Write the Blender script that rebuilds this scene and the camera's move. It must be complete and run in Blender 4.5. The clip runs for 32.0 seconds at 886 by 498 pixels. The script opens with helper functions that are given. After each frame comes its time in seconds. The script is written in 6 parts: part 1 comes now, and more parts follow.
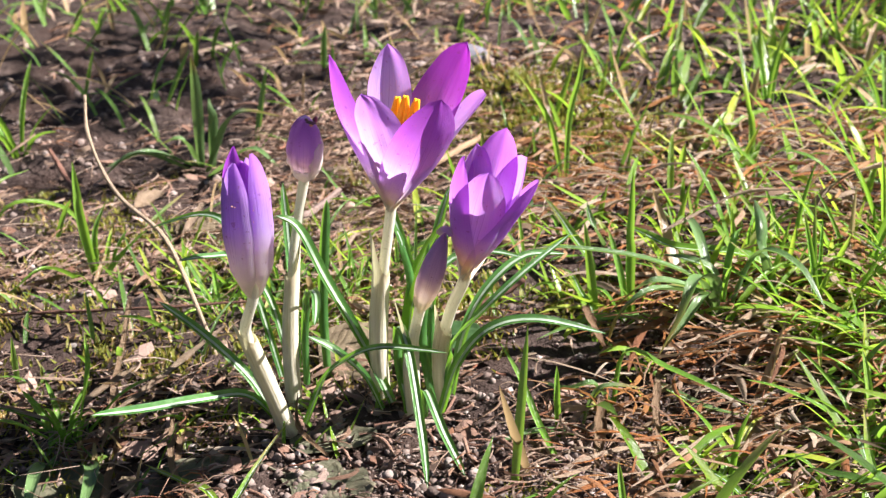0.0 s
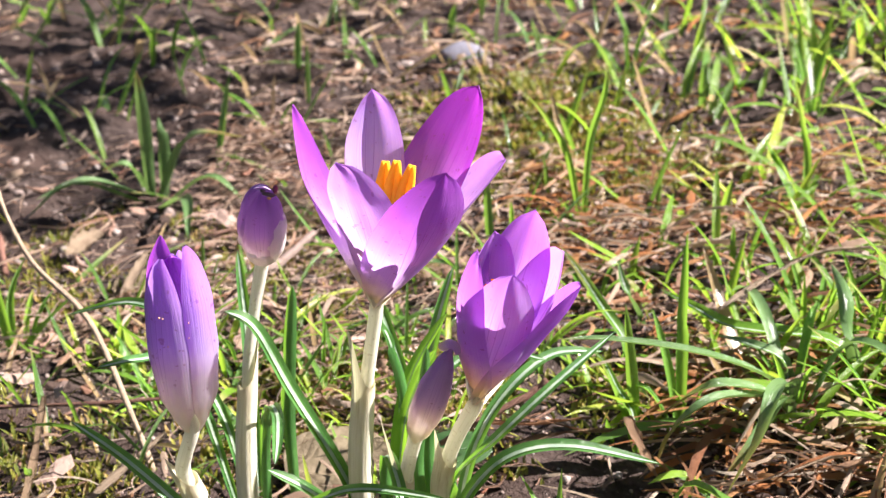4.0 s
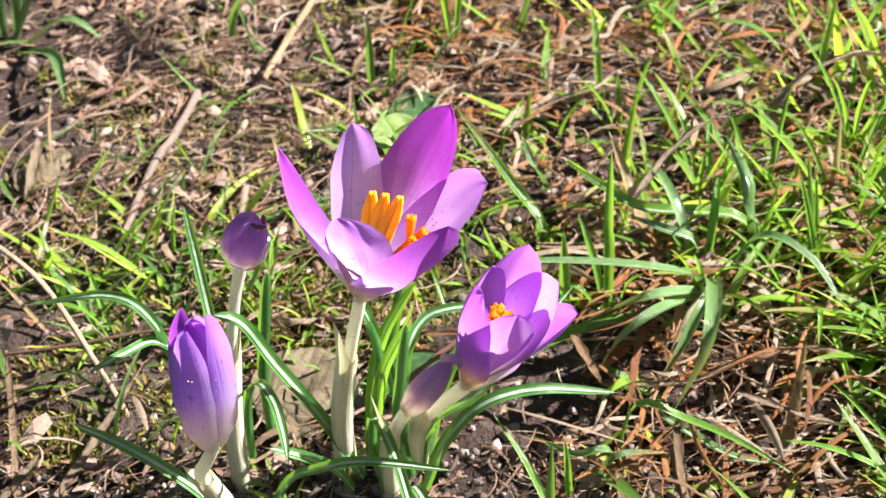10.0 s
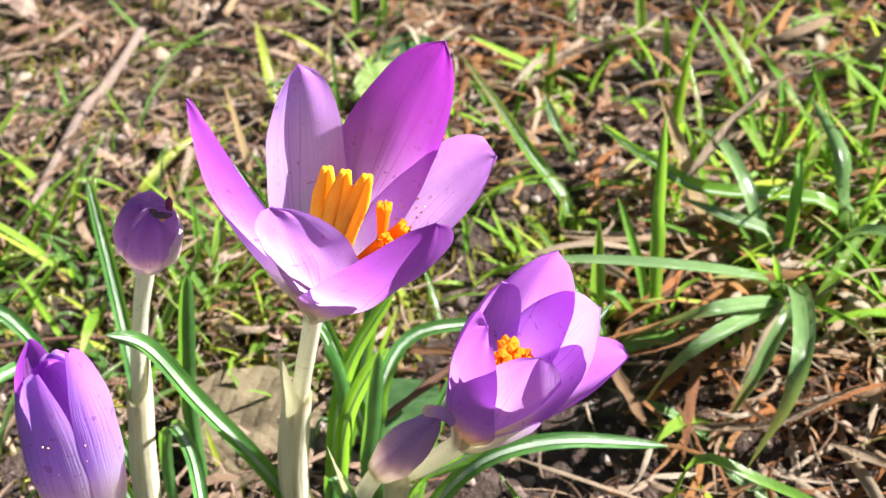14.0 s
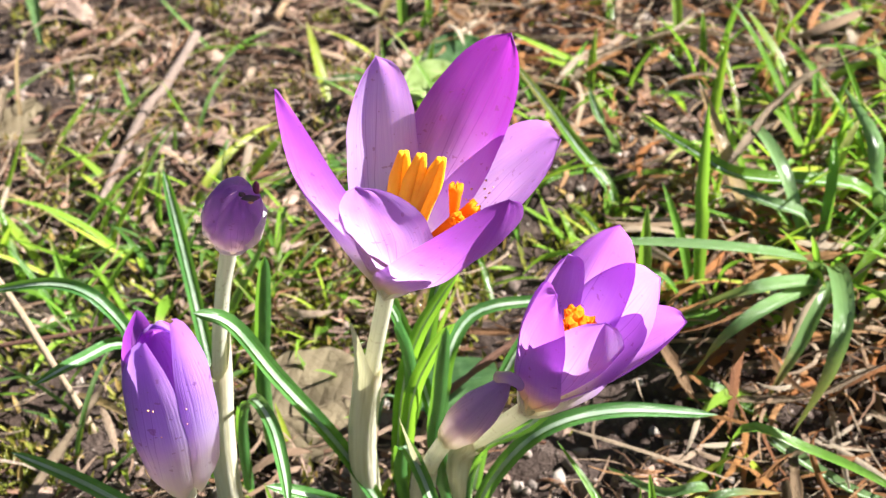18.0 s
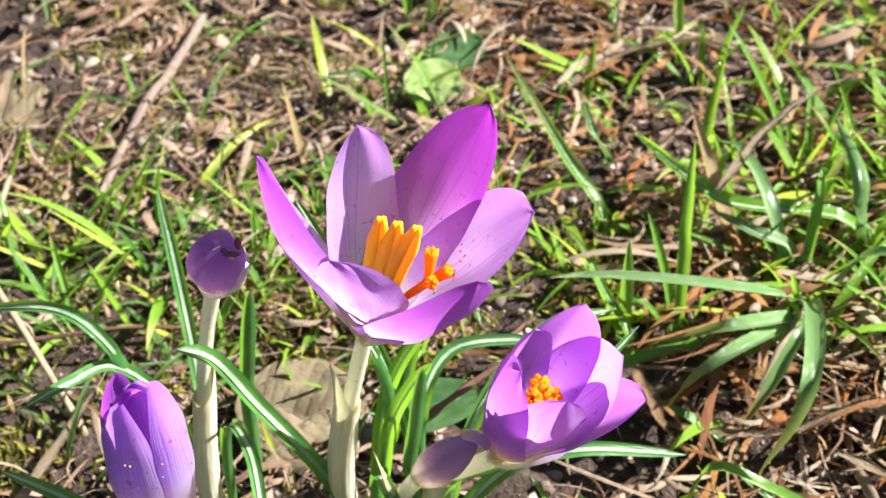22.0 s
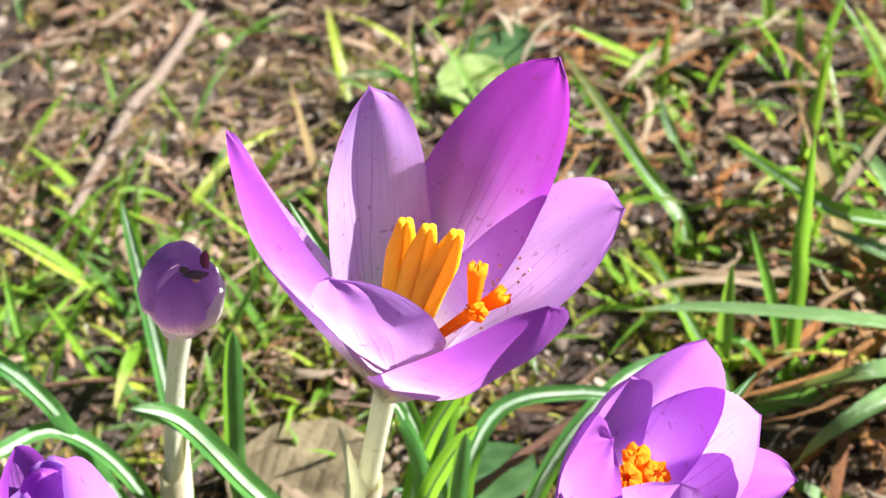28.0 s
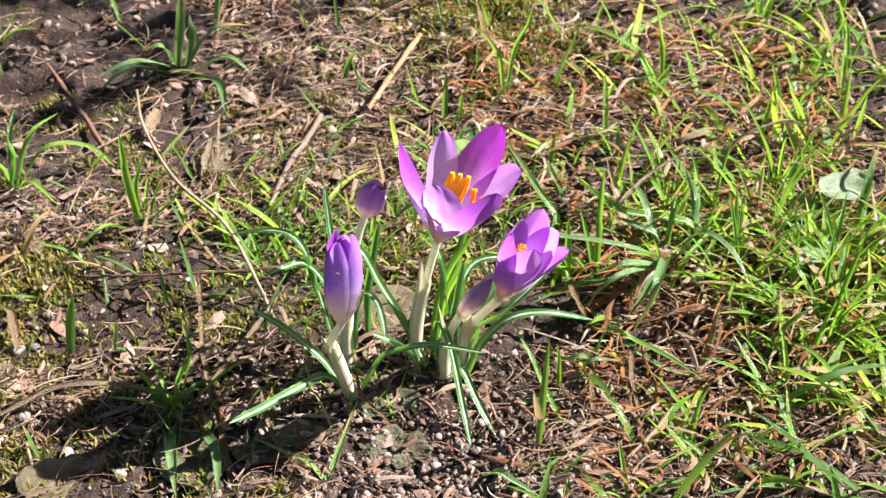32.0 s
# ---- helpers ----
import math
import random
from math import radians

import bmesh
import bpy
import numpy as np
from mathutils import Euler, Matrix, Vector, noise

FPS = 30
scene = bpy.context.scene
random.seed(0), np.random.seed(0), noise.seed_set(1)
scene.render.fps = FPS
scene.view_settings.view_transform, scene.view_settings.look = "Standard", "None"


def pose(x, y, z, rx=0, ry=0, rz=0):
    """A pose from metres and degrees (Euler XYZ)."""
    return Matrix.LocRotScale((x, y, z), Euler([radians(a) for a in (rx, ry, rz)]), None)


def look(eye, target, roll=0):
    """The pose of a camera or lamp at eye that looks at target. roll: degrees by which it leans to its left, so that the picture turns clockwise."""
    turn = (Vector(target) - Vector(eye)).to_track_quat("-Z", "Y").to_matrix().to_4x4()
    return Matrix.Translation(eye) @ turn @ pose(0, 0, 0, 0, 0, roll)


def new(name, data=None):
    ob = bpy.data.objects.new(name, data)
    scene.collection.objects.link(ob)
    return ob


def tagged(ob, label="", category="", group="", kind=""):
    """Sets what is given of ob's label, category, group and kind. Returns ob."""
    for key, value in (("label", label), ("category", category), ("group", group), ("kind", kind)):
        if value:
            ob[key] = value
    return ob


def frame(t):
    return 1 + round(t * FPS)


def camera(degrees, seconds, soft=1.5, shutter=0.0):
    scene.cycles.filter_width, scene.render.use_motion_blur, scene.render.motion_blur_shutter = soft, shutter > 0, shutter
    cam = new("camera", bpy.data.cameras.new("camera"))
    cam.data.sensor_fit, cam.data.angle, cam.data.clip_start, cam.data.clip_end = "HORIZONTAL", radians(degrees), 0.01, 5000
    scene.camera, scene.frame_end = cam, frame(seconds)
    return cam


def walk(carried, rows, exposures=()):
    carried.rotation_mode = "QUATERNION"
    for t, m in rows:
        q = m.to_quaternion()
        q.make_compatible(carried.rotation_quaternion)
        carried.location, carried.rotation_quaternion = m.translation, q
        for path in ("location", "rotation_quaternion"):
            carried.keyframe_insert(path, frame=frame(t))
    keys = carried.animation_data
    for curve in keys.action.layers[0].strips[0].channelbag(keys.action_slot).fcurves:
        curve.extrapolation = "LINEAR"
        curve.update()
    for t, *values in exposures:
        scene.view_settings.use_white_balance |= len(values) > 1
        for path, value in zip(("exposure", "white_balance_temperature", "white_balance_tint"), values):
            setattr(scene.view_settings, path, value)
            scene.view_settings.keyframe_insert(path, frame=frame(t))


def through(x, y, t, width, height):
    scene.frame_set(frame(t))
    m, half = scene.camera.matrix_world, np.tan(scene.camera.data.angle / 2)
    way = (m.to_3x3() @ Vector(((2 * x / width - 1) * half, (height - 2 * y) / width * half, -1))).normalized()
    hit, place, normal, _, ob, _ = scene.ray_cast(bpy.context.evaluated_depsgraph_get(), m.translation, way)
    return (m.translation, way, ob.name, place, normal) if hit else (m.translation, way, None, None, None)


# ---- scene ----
# Lengths below are in centimetres and are scaled by CM; the place is a flower bed edge seen from close by.
CM = 0.01

# ---- camera ----
cam = camera(32.0, 32.0, soft=1.3)
cam.data.dof.use_dof = True
cam.data.dof.aperture_fstop = 44.0
PATH = [
    (0, pose(0.0158, -0.4073, 0.1870, 71.40, 3.83, -0.11)),
    (0.5, pose(0.0146, -0.3509, 0.1789, 70.27, 3.56, -0.46)),
    (1, pose(0.0133, -0.2984, 0.1708, 69.54, 3.54, -0.11)),
    (1.5, pose(0.0126, -0.2963, 0.1748, 69.29, 3.74, -0.02)),
    (2, pose(0.0122, -0.2949, 0.1777, 69.54, 3.78, -0.35)),
    (2.5, pose(0.0125, -0.2931, 0.1778, 69.37, 3.84, -0.42)),
    (4.5, pose(0.0110, -0.2939, 0.1817, 70.33, 3.71, -0.83)),
    (5, pose(0.0113, -0.2901, 0.1810, 70.18, 3.83, -0.62)),
    (5.5, pose(0.0041, -0.2874, 0.1916, 69.24, 3.64, -0.74)),
    (6, pose(-0.0024, -0.2829, 0.2043, 68.23, 3.96, -1.84)),
    (6.5, pose(-0.0052, -0.2764, 0.2167, 66.08, 4.14, -3.43)),
    (7, pose(-0.0064, -0.2717, 0.2337, 63.82, 5.39, -4.92)),
    (7.5, pose(-0.0128, -0.2699, 0.2420, 61.14, 5.40, -6.04)),
    (8, pose(-0.0218, -0.2682, 0.2533, 59.22, 5.53, -8.41)),
    (8.5, pose(-0.0278, -0.2630, 0.2585, 56.53, 5.37, -10.65)),
    (9, pose(-0.0323, -0.2624, 0.2703, 55.43, 5.10, -11.85)),
    (9.5, pose(-0.0271, -0.2663, 0.2745, 54.60, 4.91, -11.57)),
    (10, pose(-0.0284, -0.2661, 0.2740, 54.05, 4.30, -11.47)),
    (10.5, pose(-0.0251, -0.2512, 0.2610, 53.82, 3.93, -11.10)),
    (11, pose(-0.0240, -0.2338, 0.2483, 53.72, 3.81, -11.08)),
    (11.5, pose(-0.0209, -0.2172, 0.2378, 53.37, 3.67, -10.72)),
    (12, pose(-0.0162, -0.1980, 0.2275, 53.00, 3.79, -10.52)),
    (12.5, pose(-0.0118, -0.1840, 0.2236, 52.53, 3.84, -10.50)),
    (13, pose(-0.0114, -0.1808, 0.2229, 52.59, 3.87, -10.67)),
    (13.5, pose(-0.0102, -0.1808, 0.2216, 52.61, 3.79, -10.65)),
    (14, pose(-0.0115, -0.1783, 0.2171, 52.62, 3.65, -10.50)),
    (14.5, pose(-0.0110, -0.1772, 0.2164, 52.49, 3.70, -10.51)),
    (15, pose(-0.0102, -0.1795, 0.2174, 52.56, 4.11, -10.67)),
    (15.5, pose(-0.0133, -0.1820, 0.2140, 52.61, 4.27, -10.20)),
    (17.5, pose(-0.0191, -0.1860, 0.2185, 52.73, 4.41, -10.33)),
    (18, pose(-0.0217, -0.1935, 0.2247, 52.88, 4.59, -10.31)),
    (18.5, pose(-0.0217, -0.2024, 0.2318, 53.19, 4.13, -10.57)),
    (19, pose(-0.0122, -0.1918, 0.2322, 53.06, 4.46, -9.90)),
    (19.5, pose(-0.0049, -0.1781, 0.2309, 52.28, 3.98, -8.52)),
    (20, pose(-0.0095, -0.1726, 0.2260, 51.97, 4.08, -9.00)),
    (20.5, pose(-0.0076, -0.1745, 0.2268, 50.91, 3.79, -8.91)),
    (21, pose(-0.0059, -0.1815, 0.2397, 50.05, 4.09, -9.19)),
    (21.5, pose(-0.0097, -0.1845, 0.2462, 50.10, 4.10, -8.33)),
    (22, pose(-0.0112, -0.1850, 0.2482, 49.58, 3.40, -8.39)),
    (22.5, pose(-0.0069, -0.1708, 0.2343, 49.51, 3.10, -8.22)),
    (23, pose(-0.0016, -0.1545, 0.2183, 49.50, 3.49, -7.63)),
    (23.5, pose(-0.0006, -0.1374, 0.2053, 49.64, 3.48, -7.64)),
    (24, pose(-0.0000, -0.1275, 0.1978, 50.17, 3.51, -7.39)),
    (24.5, pose(0.0004, -0.1209, 0.1925, 50.47, 4.00, -7.29)),
    (25, pose(0.0008, -0.1183, 0.1890, 50.73, 4.05, -7.31)),
    (25.5, pose(0.0005, -0.1139, 0.1863, 50.75, 4.07, -7.45)),
    (27.5, pose(-0.0026, -0.1175, 0.1869, 51.14, 4.36, -8.22)),
    (28, pose(-0.0080, -0.1310, 0.1969, 51.59, 4.65, -7.67)),
    (28.5, pose(-0.0129, -0.1531, 0.2145, 51.60, 4.31, -7.84)),
    (29, pose(-0.0202, -0.1888, 0.2424, 51.20, 3.50, -8.11)),
    (29.5, pose(-0.0312, -0.2243, 0.2625, 51.86, 2.49, -8.91)),
    (30, pose(-0.0392, -0.2521, 0.2758, 52.12, 1.56, -9.08)),
    (30.5, pose(-0.0457, -0.2875, 0.2911, 53.08, 1.29, -9.11)),
    (31, pose(-0.0551, -0.3209, 0.3068, 53.80, 0.98, -9.49)),
    (31.5, pose(-0.0579, -0.3970, 0.3427, 55.61, 1.36, -8.30)),
    (32, pose(-0.0644, -0.4609, 0.3713, 56.61, 1.28, -7.92)),
]
walk(cam, PATH, exposures=[(0.0, 1.88, 6500, 19), (1.0, 2.00, 6500, 20), (5.0, 2.05, 6500, 20), (8.0, 2.04, 6500, 16), (15.0, 2.06, 6500, 12), (25.0, 2.05, 6500, 7), (28.0, 2.05, 6500, 7), (29.0, 2.04, 6500, 10), (31.0, 1.97, 6500, 15), (32.0, 1.93, 6500, 15)])

# ---- light ----
SUN_AZ, SUN_EL = radians(92.0), radians(38.0)   # azimuth from +y towards +x
world = bpy.data.worlds.new("sky_world")
scene.world = world
world.use_nodes = True
wn, wl = world.node_tree.nodes, world.node_tree.links
wn.clear()
sky = wn.new("ShaderNodeTexSky")
sky.sky_type = "NISHITA"
sky.sun_disc = False
sky.sun_elevation = SUN_EL
sky.sun_rotation = SUN_AZ
wback = wn.new("ShaderNodeBackground")
wback.inputs["Strength"].default_value = 0.025
wout = wn.new("ShaderNodeOutputWorld")
wl.new(sky.outputs["Color"], wback.inputs["Color"])
wl.new(wback.outputs["Background"], wout.inputs["Surface"])
to_sun = Vector((math.sin(SUN_AZ) * math.cos(SUN_EL), math.cos(SUN_AZ) * math.cos(SUN_EL), math.sin(SUN_EL)))
sun_data = bpy.data.lights.new("sun", "SUN")
sun_data.energy = 5.0
sun_data.angle = radians(0.55)
sun_data.color = (1.0, 0.955, 0.91)
sun = new("sun", sun_data)
sun.matrix_world = look(to_sun * 5.0, (0, 0, 0))

# ---- materials ----
def mat_new(name):
    m = bpy.data.materials.new(name)
    m.use_nodes = True
    m.node_tree.nodes.clear()
    return m, m.node_tree.nodes, m.node_tree.links


def mix_rgb(nodes, links, fac, a, b, blend="MIX"):
    n = nodes.new("ShaderNodeMix")
    n.data_type = "RGBA"
    n.blend_type = blend
    for sock, val in ((n.inputs[0], fac), (n.inputs[6], a), (n.inputs[7], b)):
        if isinstance(val, (int, float)):
            sock.default_value = val
        elif isinstance(val, tuple):
            sock.default_value = (*val, 1.0)
        else:
            links.new(val, sock)
    return n.outputs[2]


def ramp(nodes, links, fac, stops):
    n = nodes.new("ShaderNodeValToRGB")
    els = n.color_ramp.elements
    while len(els) < len(stops):
        els.new(0.5)
    for e, (p, c) in zip(els, stops):
        e.position = p
        e.color = (*c, 1.0) if len(c) == 3 else c
    links.new(fac, n.inputs["Fac"])
    return n.outputs["Color"]


def noise_tex(nodes, links, vec, scale, detail=4.0, rough=0.55):
    n = nodes.new("ShaderNodeTexNoise")
    n.inputs["Scale"].default_value = scale
    n.inputs["Detail"].default_value = detail
    n.inputs["Roughness"].default_value = rough
    if vec is not None:
        links.new(vec, n.inputs["Vector"])
    return n.outputs["Fac"]


def math_node(nodes, links, op, a, b=0.0):
    n = nodes.new("ShaderNodeMath")
    n.operation = op
    for sock, val in zip(n.inputs, (a, b)):
        if isinstance(val, (int, float)):
            sock.default_value = val
        else:
            links.new(val, sock)
    return n.outputs[0]


def finish(m, nodes, links, color, rough=0.6, spec=0.4, through=0.0, glow_color=None, bump=None, bump_strength=0.3, bump_dist=0.0005):
    """Principled surface, mixed with a translucent one where light passes through thin tissue."""
    p = nodes.new("ShaderNodeBsdfPrincipled")
    if isinstance(color, tuple):
        p.inputs["Base Color"].default_value = (*color, 1.0)
    else:
        links.new(color, p.inputs["Base Color"])
    if isinstance(rough, (int, float)):
        p.inputs["Roughness"].default_value = rough
    else:
        links.new(rough, p.inputs["Roughness"])
    p.inputs["Specular IOR Level"].default_value = spec
    out = nodes.new("ShaderNodeOutputMaterial")
    nrm = None
    if bump is not None:
        b = nodes.new("ShaderNodeBump")
        b.inputs["Strength"].default_value = bump_strength
        b.inputs["Distance"].default_value = bump_dist
        links.new(bump, b.inputs["Height"])
        nrm = b.outputs["Normal"]
        links.new(nrm, p.inputs["Normal"])
    if not isinstance(through, (int, float)) or through > 0:
        t = nodes.new("ShaderNodeBsdfTranslucent")
        src = glow_color if glow_color is not None else color
        if isinstance(src, tuple):
            t.inputs["Color"].default_value = (*src, 1.0)
        else:
            links.new(src, t.inputs["Color"])
        mx = nodes.new("ShaderNodeMixShader")
        if isinstance(through, (int, float)):
            mx.inputs["Fac"].default_value = through
        else:
            links.new(through, mx.inputs["Fac"])
        links.new(p.outputs["BSDF"], mx.inputs[1])
        links.new(t.outputs["BSDF"], mx.inputs[2])
        links.new(mx.outputs["Shader"], out.inputs["Surface"])
    else:
        links.new(p.outputs["BSDF"], out.inputs["Surface"])
    return m


def uv_split(nodes, links):
    uv = nodes.new("ShaderNodeUVMap")
    uv.uv_map = "UVMap"
    s = nodes.new("ShaderNodeSeparateXYZ")
    links.new(uv.outputs["UV"], s.inputs[0])
    return uv.outputs["UV"], s.outputs["X"], s.outputs["Y"]


def stretched(nodes, links, uv, sx, sy):
    mp = nodes.new("ShaderNodeMapping")
    mp.inputs["Scale"].default_value = (sx, sy, 1.0)
    links.new(uv, mp.inputs["Vector"])
    return mp.outputs["Vector"]


def tepal_material(name, stops, through=0.58, tint=(0.58, 0.24, 0.74), base_to=0.32):
    m, n, l = mat_new(name)
    uv, u, v = uv_split(n, l)
    tc = n.new("ShaderNodeTexCoord")
    oi = n.new("ShaderNodeObjectInfo")
    blotch = noise_tex(n, l, tc.outputs["Object"], 130.0, 5.0)
    v2 = math_node(n, l, "ADD", v, math_node(n, l, "MULTIPLY", math_node(n, l, "SUBTRACT", blotch, 0.5), 0.22))
    v2 = math_node(n, l, "ADD", v2, math_node(n, l, "MULTIPLY", math_node(n, l, "SUBTRACT", oi.outputs["Random"], 0.5), 0.10))
    col = ramp(n, l, v2, stops)
    # long fine veins running from the base to the tip
    fine = noise_tex(n, l, stretched(n, l, uv, 52.0, 2.0), 1.0, 3.0)
    vein = ramp(n, l, fine, [(0.34, (0.0,) * 3), (0.62, (1.0,) * 3)])
    col = mix_rgb(n, l, math_node(n, l, "MULTIPLY", vein, 0.24), col, (0.42, 0.19, 0.64))
    # a few darker main veins, wandering a little
    wander = math_node(n, l, "MULTIPLY", math_node(n, l, "SUBTRACT", noise_tex(n, l, stretched(n, l, uv, 1.5, 4.0), 1.0, 2.0), 0.5), 0.05)
    d0 = math_node(n, l, "ABSOLUTE", math_node(n, l, "ADD", math_node(n, l, "SUBTRACT", u, 0.5), wander))
    d1 = math_node(n, l, "ABSOLUTE", math_node(n, l, "SUBTRACT", d0, math_node(n, l, "MULTIPLY", v, 0.16)))
    main = math_node(n, l, "SUBTRACT", 1.0, math_node(n, l, "MULTIPLY", math_node(n, l, "MINIMUM", d0, d1), 125.0))
    main = math_node(n, l, "MAXIMUM", main, 0.0)
    part_of = ramp(n, l, v, [(0.15, (0.0,) * 3), (0.4, (1.0,) * 3), (0.7, (1.0,) * 3), (0.92, (0.0,) * 3)])
    main = math_node(n, l, "MULTIPLY", main, part_of)
    col = mix_rgb(n, l, math_node(n, l, "MULTIPLY", main, 0.62), col, (0.20, 0.06, 0.34))
    # specks of pollen and soil
    speck = ramp(n, l, noise_tex(n, l, tc.outputs["Object"], 620.0, 2.0), [(0.668, (0.0,) * 3), (0.685, (1.0,) * 3)])
    col = mix_rgb(n, l, math_node(n, l, "MULTIPLY", speck, 0.6), col, (0.24, 0.08, 0.14))
    # the rim is a little deeper in colour
    edge = math_node(n, l, "POWER", math_node(n, l, "MULTIPLY", d0, 2.0), 10.0)
    col = mix_rgb(n, l, math_node(n, l, "MULTIPLY", edge, 0.30), col, (0.38, 0.14, 0.60))
    glow = mix_rgb(n, l, ramp(n, l, v2, [(0.35, (0.30,) * 3), (0.95, (0.85,) * 3)]), col, tint)
    glow = mix_rgb(n, l, ramp(n, l, v2, [(0.12, (1.0,) * 3), (base_to, (0.0,) * 3)]), glow, (0.90, 0.84, 0.66))
    relief = math_node(n, l, "ADD", fine, math_node(n, l, "MULTIPLY", blotch, 0.8))
    thin = ramp(n, l, v2, [(0.20, (0.88,) * 3), (base_to + 0.30, (through,) * 3)])
    return finish(m, n, l, col, 0.38, 0.42, thin, glow, relief, 0.40, 0.0008)


LILAC = [(0.0, (0.90, 0.86, 0.68)), (0.18, (0.86, 0.81, 0.86)), (0.40, (0.74, 0.60, 0.85)), (0.80, (0.66, 0.47, 0.82)), (1.0, (0.44, 0.16, 0.62))]
DEEP = [(0.0, (0.90, 0.86, 0.68)), (0.22, (0.86, 0.79, 0.87)), (0.46, (0.67, 0.43, 0.78)), (0.74, (0.48, 0.15, 0.60)), (1.0, (0.36, 0.05, 0.48))]
BUDC = [(0.0, (0.90, 0.86, 0.74)), (0.32, (0.88, 0.84, 0.90)), (0.54, (0.68, 0.54, 0.86)), (0.82, (0.56, 0.31, 0.77)), (1.0, (0.38, 0.08, 0.56))]
DUSK = [(0.0, (0.92, 0.88, 0.82)), (0.26, (0.88, 0.83, 0.86)), (0.46, (0.80, 0.70, 0.83)), (0.82, (0.66, 0.50, 0.76)), (1.0, (0.30, 0.13, 0.46))]
M_TEPAL = tepal_material("lilac_tepal", LILAC)
M_TEPAL_DEEP = tepal_material("deep_lilac_tepal", DEEP, 0.54, (0.44, 0.08, 0.57))
M_TEPAL_HALF = tepal_material("cream_based_tepal", [(0.0, (0.94, 0.87, 0.60)), (0.22, (0.93, 0.87, 0.72)), (0.36, (0.84, 0.74, 0.84)), (0.54, (0.74, 0.58, 0.85)), (0.80, (0.64, 0.44, 0.81)), (1.0, (0.46, 0.17, 0.64))], 0.58, base_to=0.46)
M_TEPAL_HALF_DEEP = tepal_material("cream_based_deep_tepal", [(0.0, (0.94, 0.87, 0.60)), (0.20, (0.92, 0.86, 0.72)), (0.36, (0.86, 0.77, 0.82)), (0.54, (0.64, 0.42, 0.78)), (0.78, (0.46, 0.16, 0.62)), (1.0, (0.36, 0.07, 0.54))], 0.58, (0.52, 0.16, 0.66), base_to=0.50)
M_TEPAL_DARK = tepal_material("dark_lilac_tepal", [(0.0, (0.90, 0.86, 0.68)), (0.20, (0.84, 0.76, 0.86)), (0.42, (0.62, 0.36, 0.73)), (0.66, (0.43, 0.09, 0.54)), (1.0, (0.31, 0.03, 0.42))], 0.48, (0.42, 0.03, 0.47))
M_TEPAL_BUD = tepal_material("closed_lilac_tepal", BUDC, 0.58, (0.52, 0.28, 0.76), base_to=0.52)
M_TEPAL_PALE = tepal_material("pale_mauve_bud_tepal", [(0.0, (0.93, 0.90, 0.84)), (0.30, (0.90, 0.86, 0.87)), (0.50, (0.84, 0.76, 0.86)), (0.84, (0.72, 0.56, 0.80)), (1.0, (0.34, 0.15, 0.50))], 0.72, (0.70, 0.50, 0.76), base_to=0.50)
M_TEPAL_DUSK = tepal_material("dusky_bud_tepal", DUSK, 0.80, (0.68, 0.46, 0.72), base_to=0.42)


def stem_material():
    m, n, l = mat_new("pale_stem")
    uv, u, v = uv_split(n, l)
    streak = noise_tex(n, l, stretched(n, l, uv, 30.0, 3.0), 1.0, 4.0)
    col = ramp(n, l, streak, [(0.28, (0.54, 0.54, 0.40)), (0.46, (0.70, 0.69, 0.58)), (0.7, (0.78, 0.76, 0.68))])
    tc = n.new("ShaderNodeTexCoord")
    spot = ramp(n, l, noise_tex(n, l, tc.outputs["Object"], 900.0, 2.0), [(0.63, (0.0,) * 3), (0.66, (1.0,) * 3)])
    col = mix_rgb(n, l, math_node(n, l, "MULTIPLY", spot, 0.6), col, (0.30, 0.20, 0.12))
    return finish(m, n, l, col, 0.4, 0.4, 0.40, (0.80, 0.80, 0.62), streak, 0.3, 0.0004)


def sheath_material():
    m, n, l = mat_new("papery_sheath")
    uv, u, v = uv_split(n, l)
    streak = noise_tex(n, l, stretched(n, l, uv, 24.0, 2.0), 1.0, 5.0, 0.65)
    col = ramp(n, l, streak, [(0.30, (0.34, 0.30, 0.18)), (0.42, (0.58, 0.55, 0.38)), (0.58, (0.72, 0.70, 0.56)), (0.74, (0.54, 0.57, 0.36))])
    tip = ramp(n, l, v, [(0.78, (0.0,) * 3), (1.0, (1.0,) * 3)])
    col = mix_rgb(n, l, math_node(n, l, "MULTIPLY", tip, 0.6), col, (0.48, 0.36, 0.24))
    return finish(m, n, l, col, 0.6, 0.3, 0.25, (0.72, 0.70, 0.40), streak, 0.5, 0.0006)


def plain_plant(name, dark, light, rough=0.4, through=0.3, scale=(14.0, 2.0), glow=None, spec=0.5):
    """Plant tissue with lengthwise grain, and a tint of its own for each piece."""
    m, n, l = mat_new(name)
    uv, u, v = uv_split(n, l)
    g = noise_tex(n, l, stretched(n, l, uv, *scale), 1.0, 4.0)
    tc = n.new("ShaderNodeTexCoord")
    b = noise_tex(n, l, tc.outputs["Object"], 90.0, 3.0)
    f = math_node(n, l, "MULTIPLY", math_node(n, l, "ADD", g, b), 0.5)
    col = ramp(n, l, f, [(0.40, dark), (0.60, light)])
    return finish(m, n, l, col, rough, spec, through, glow if glow else light, g, 0.55, 0.0006)


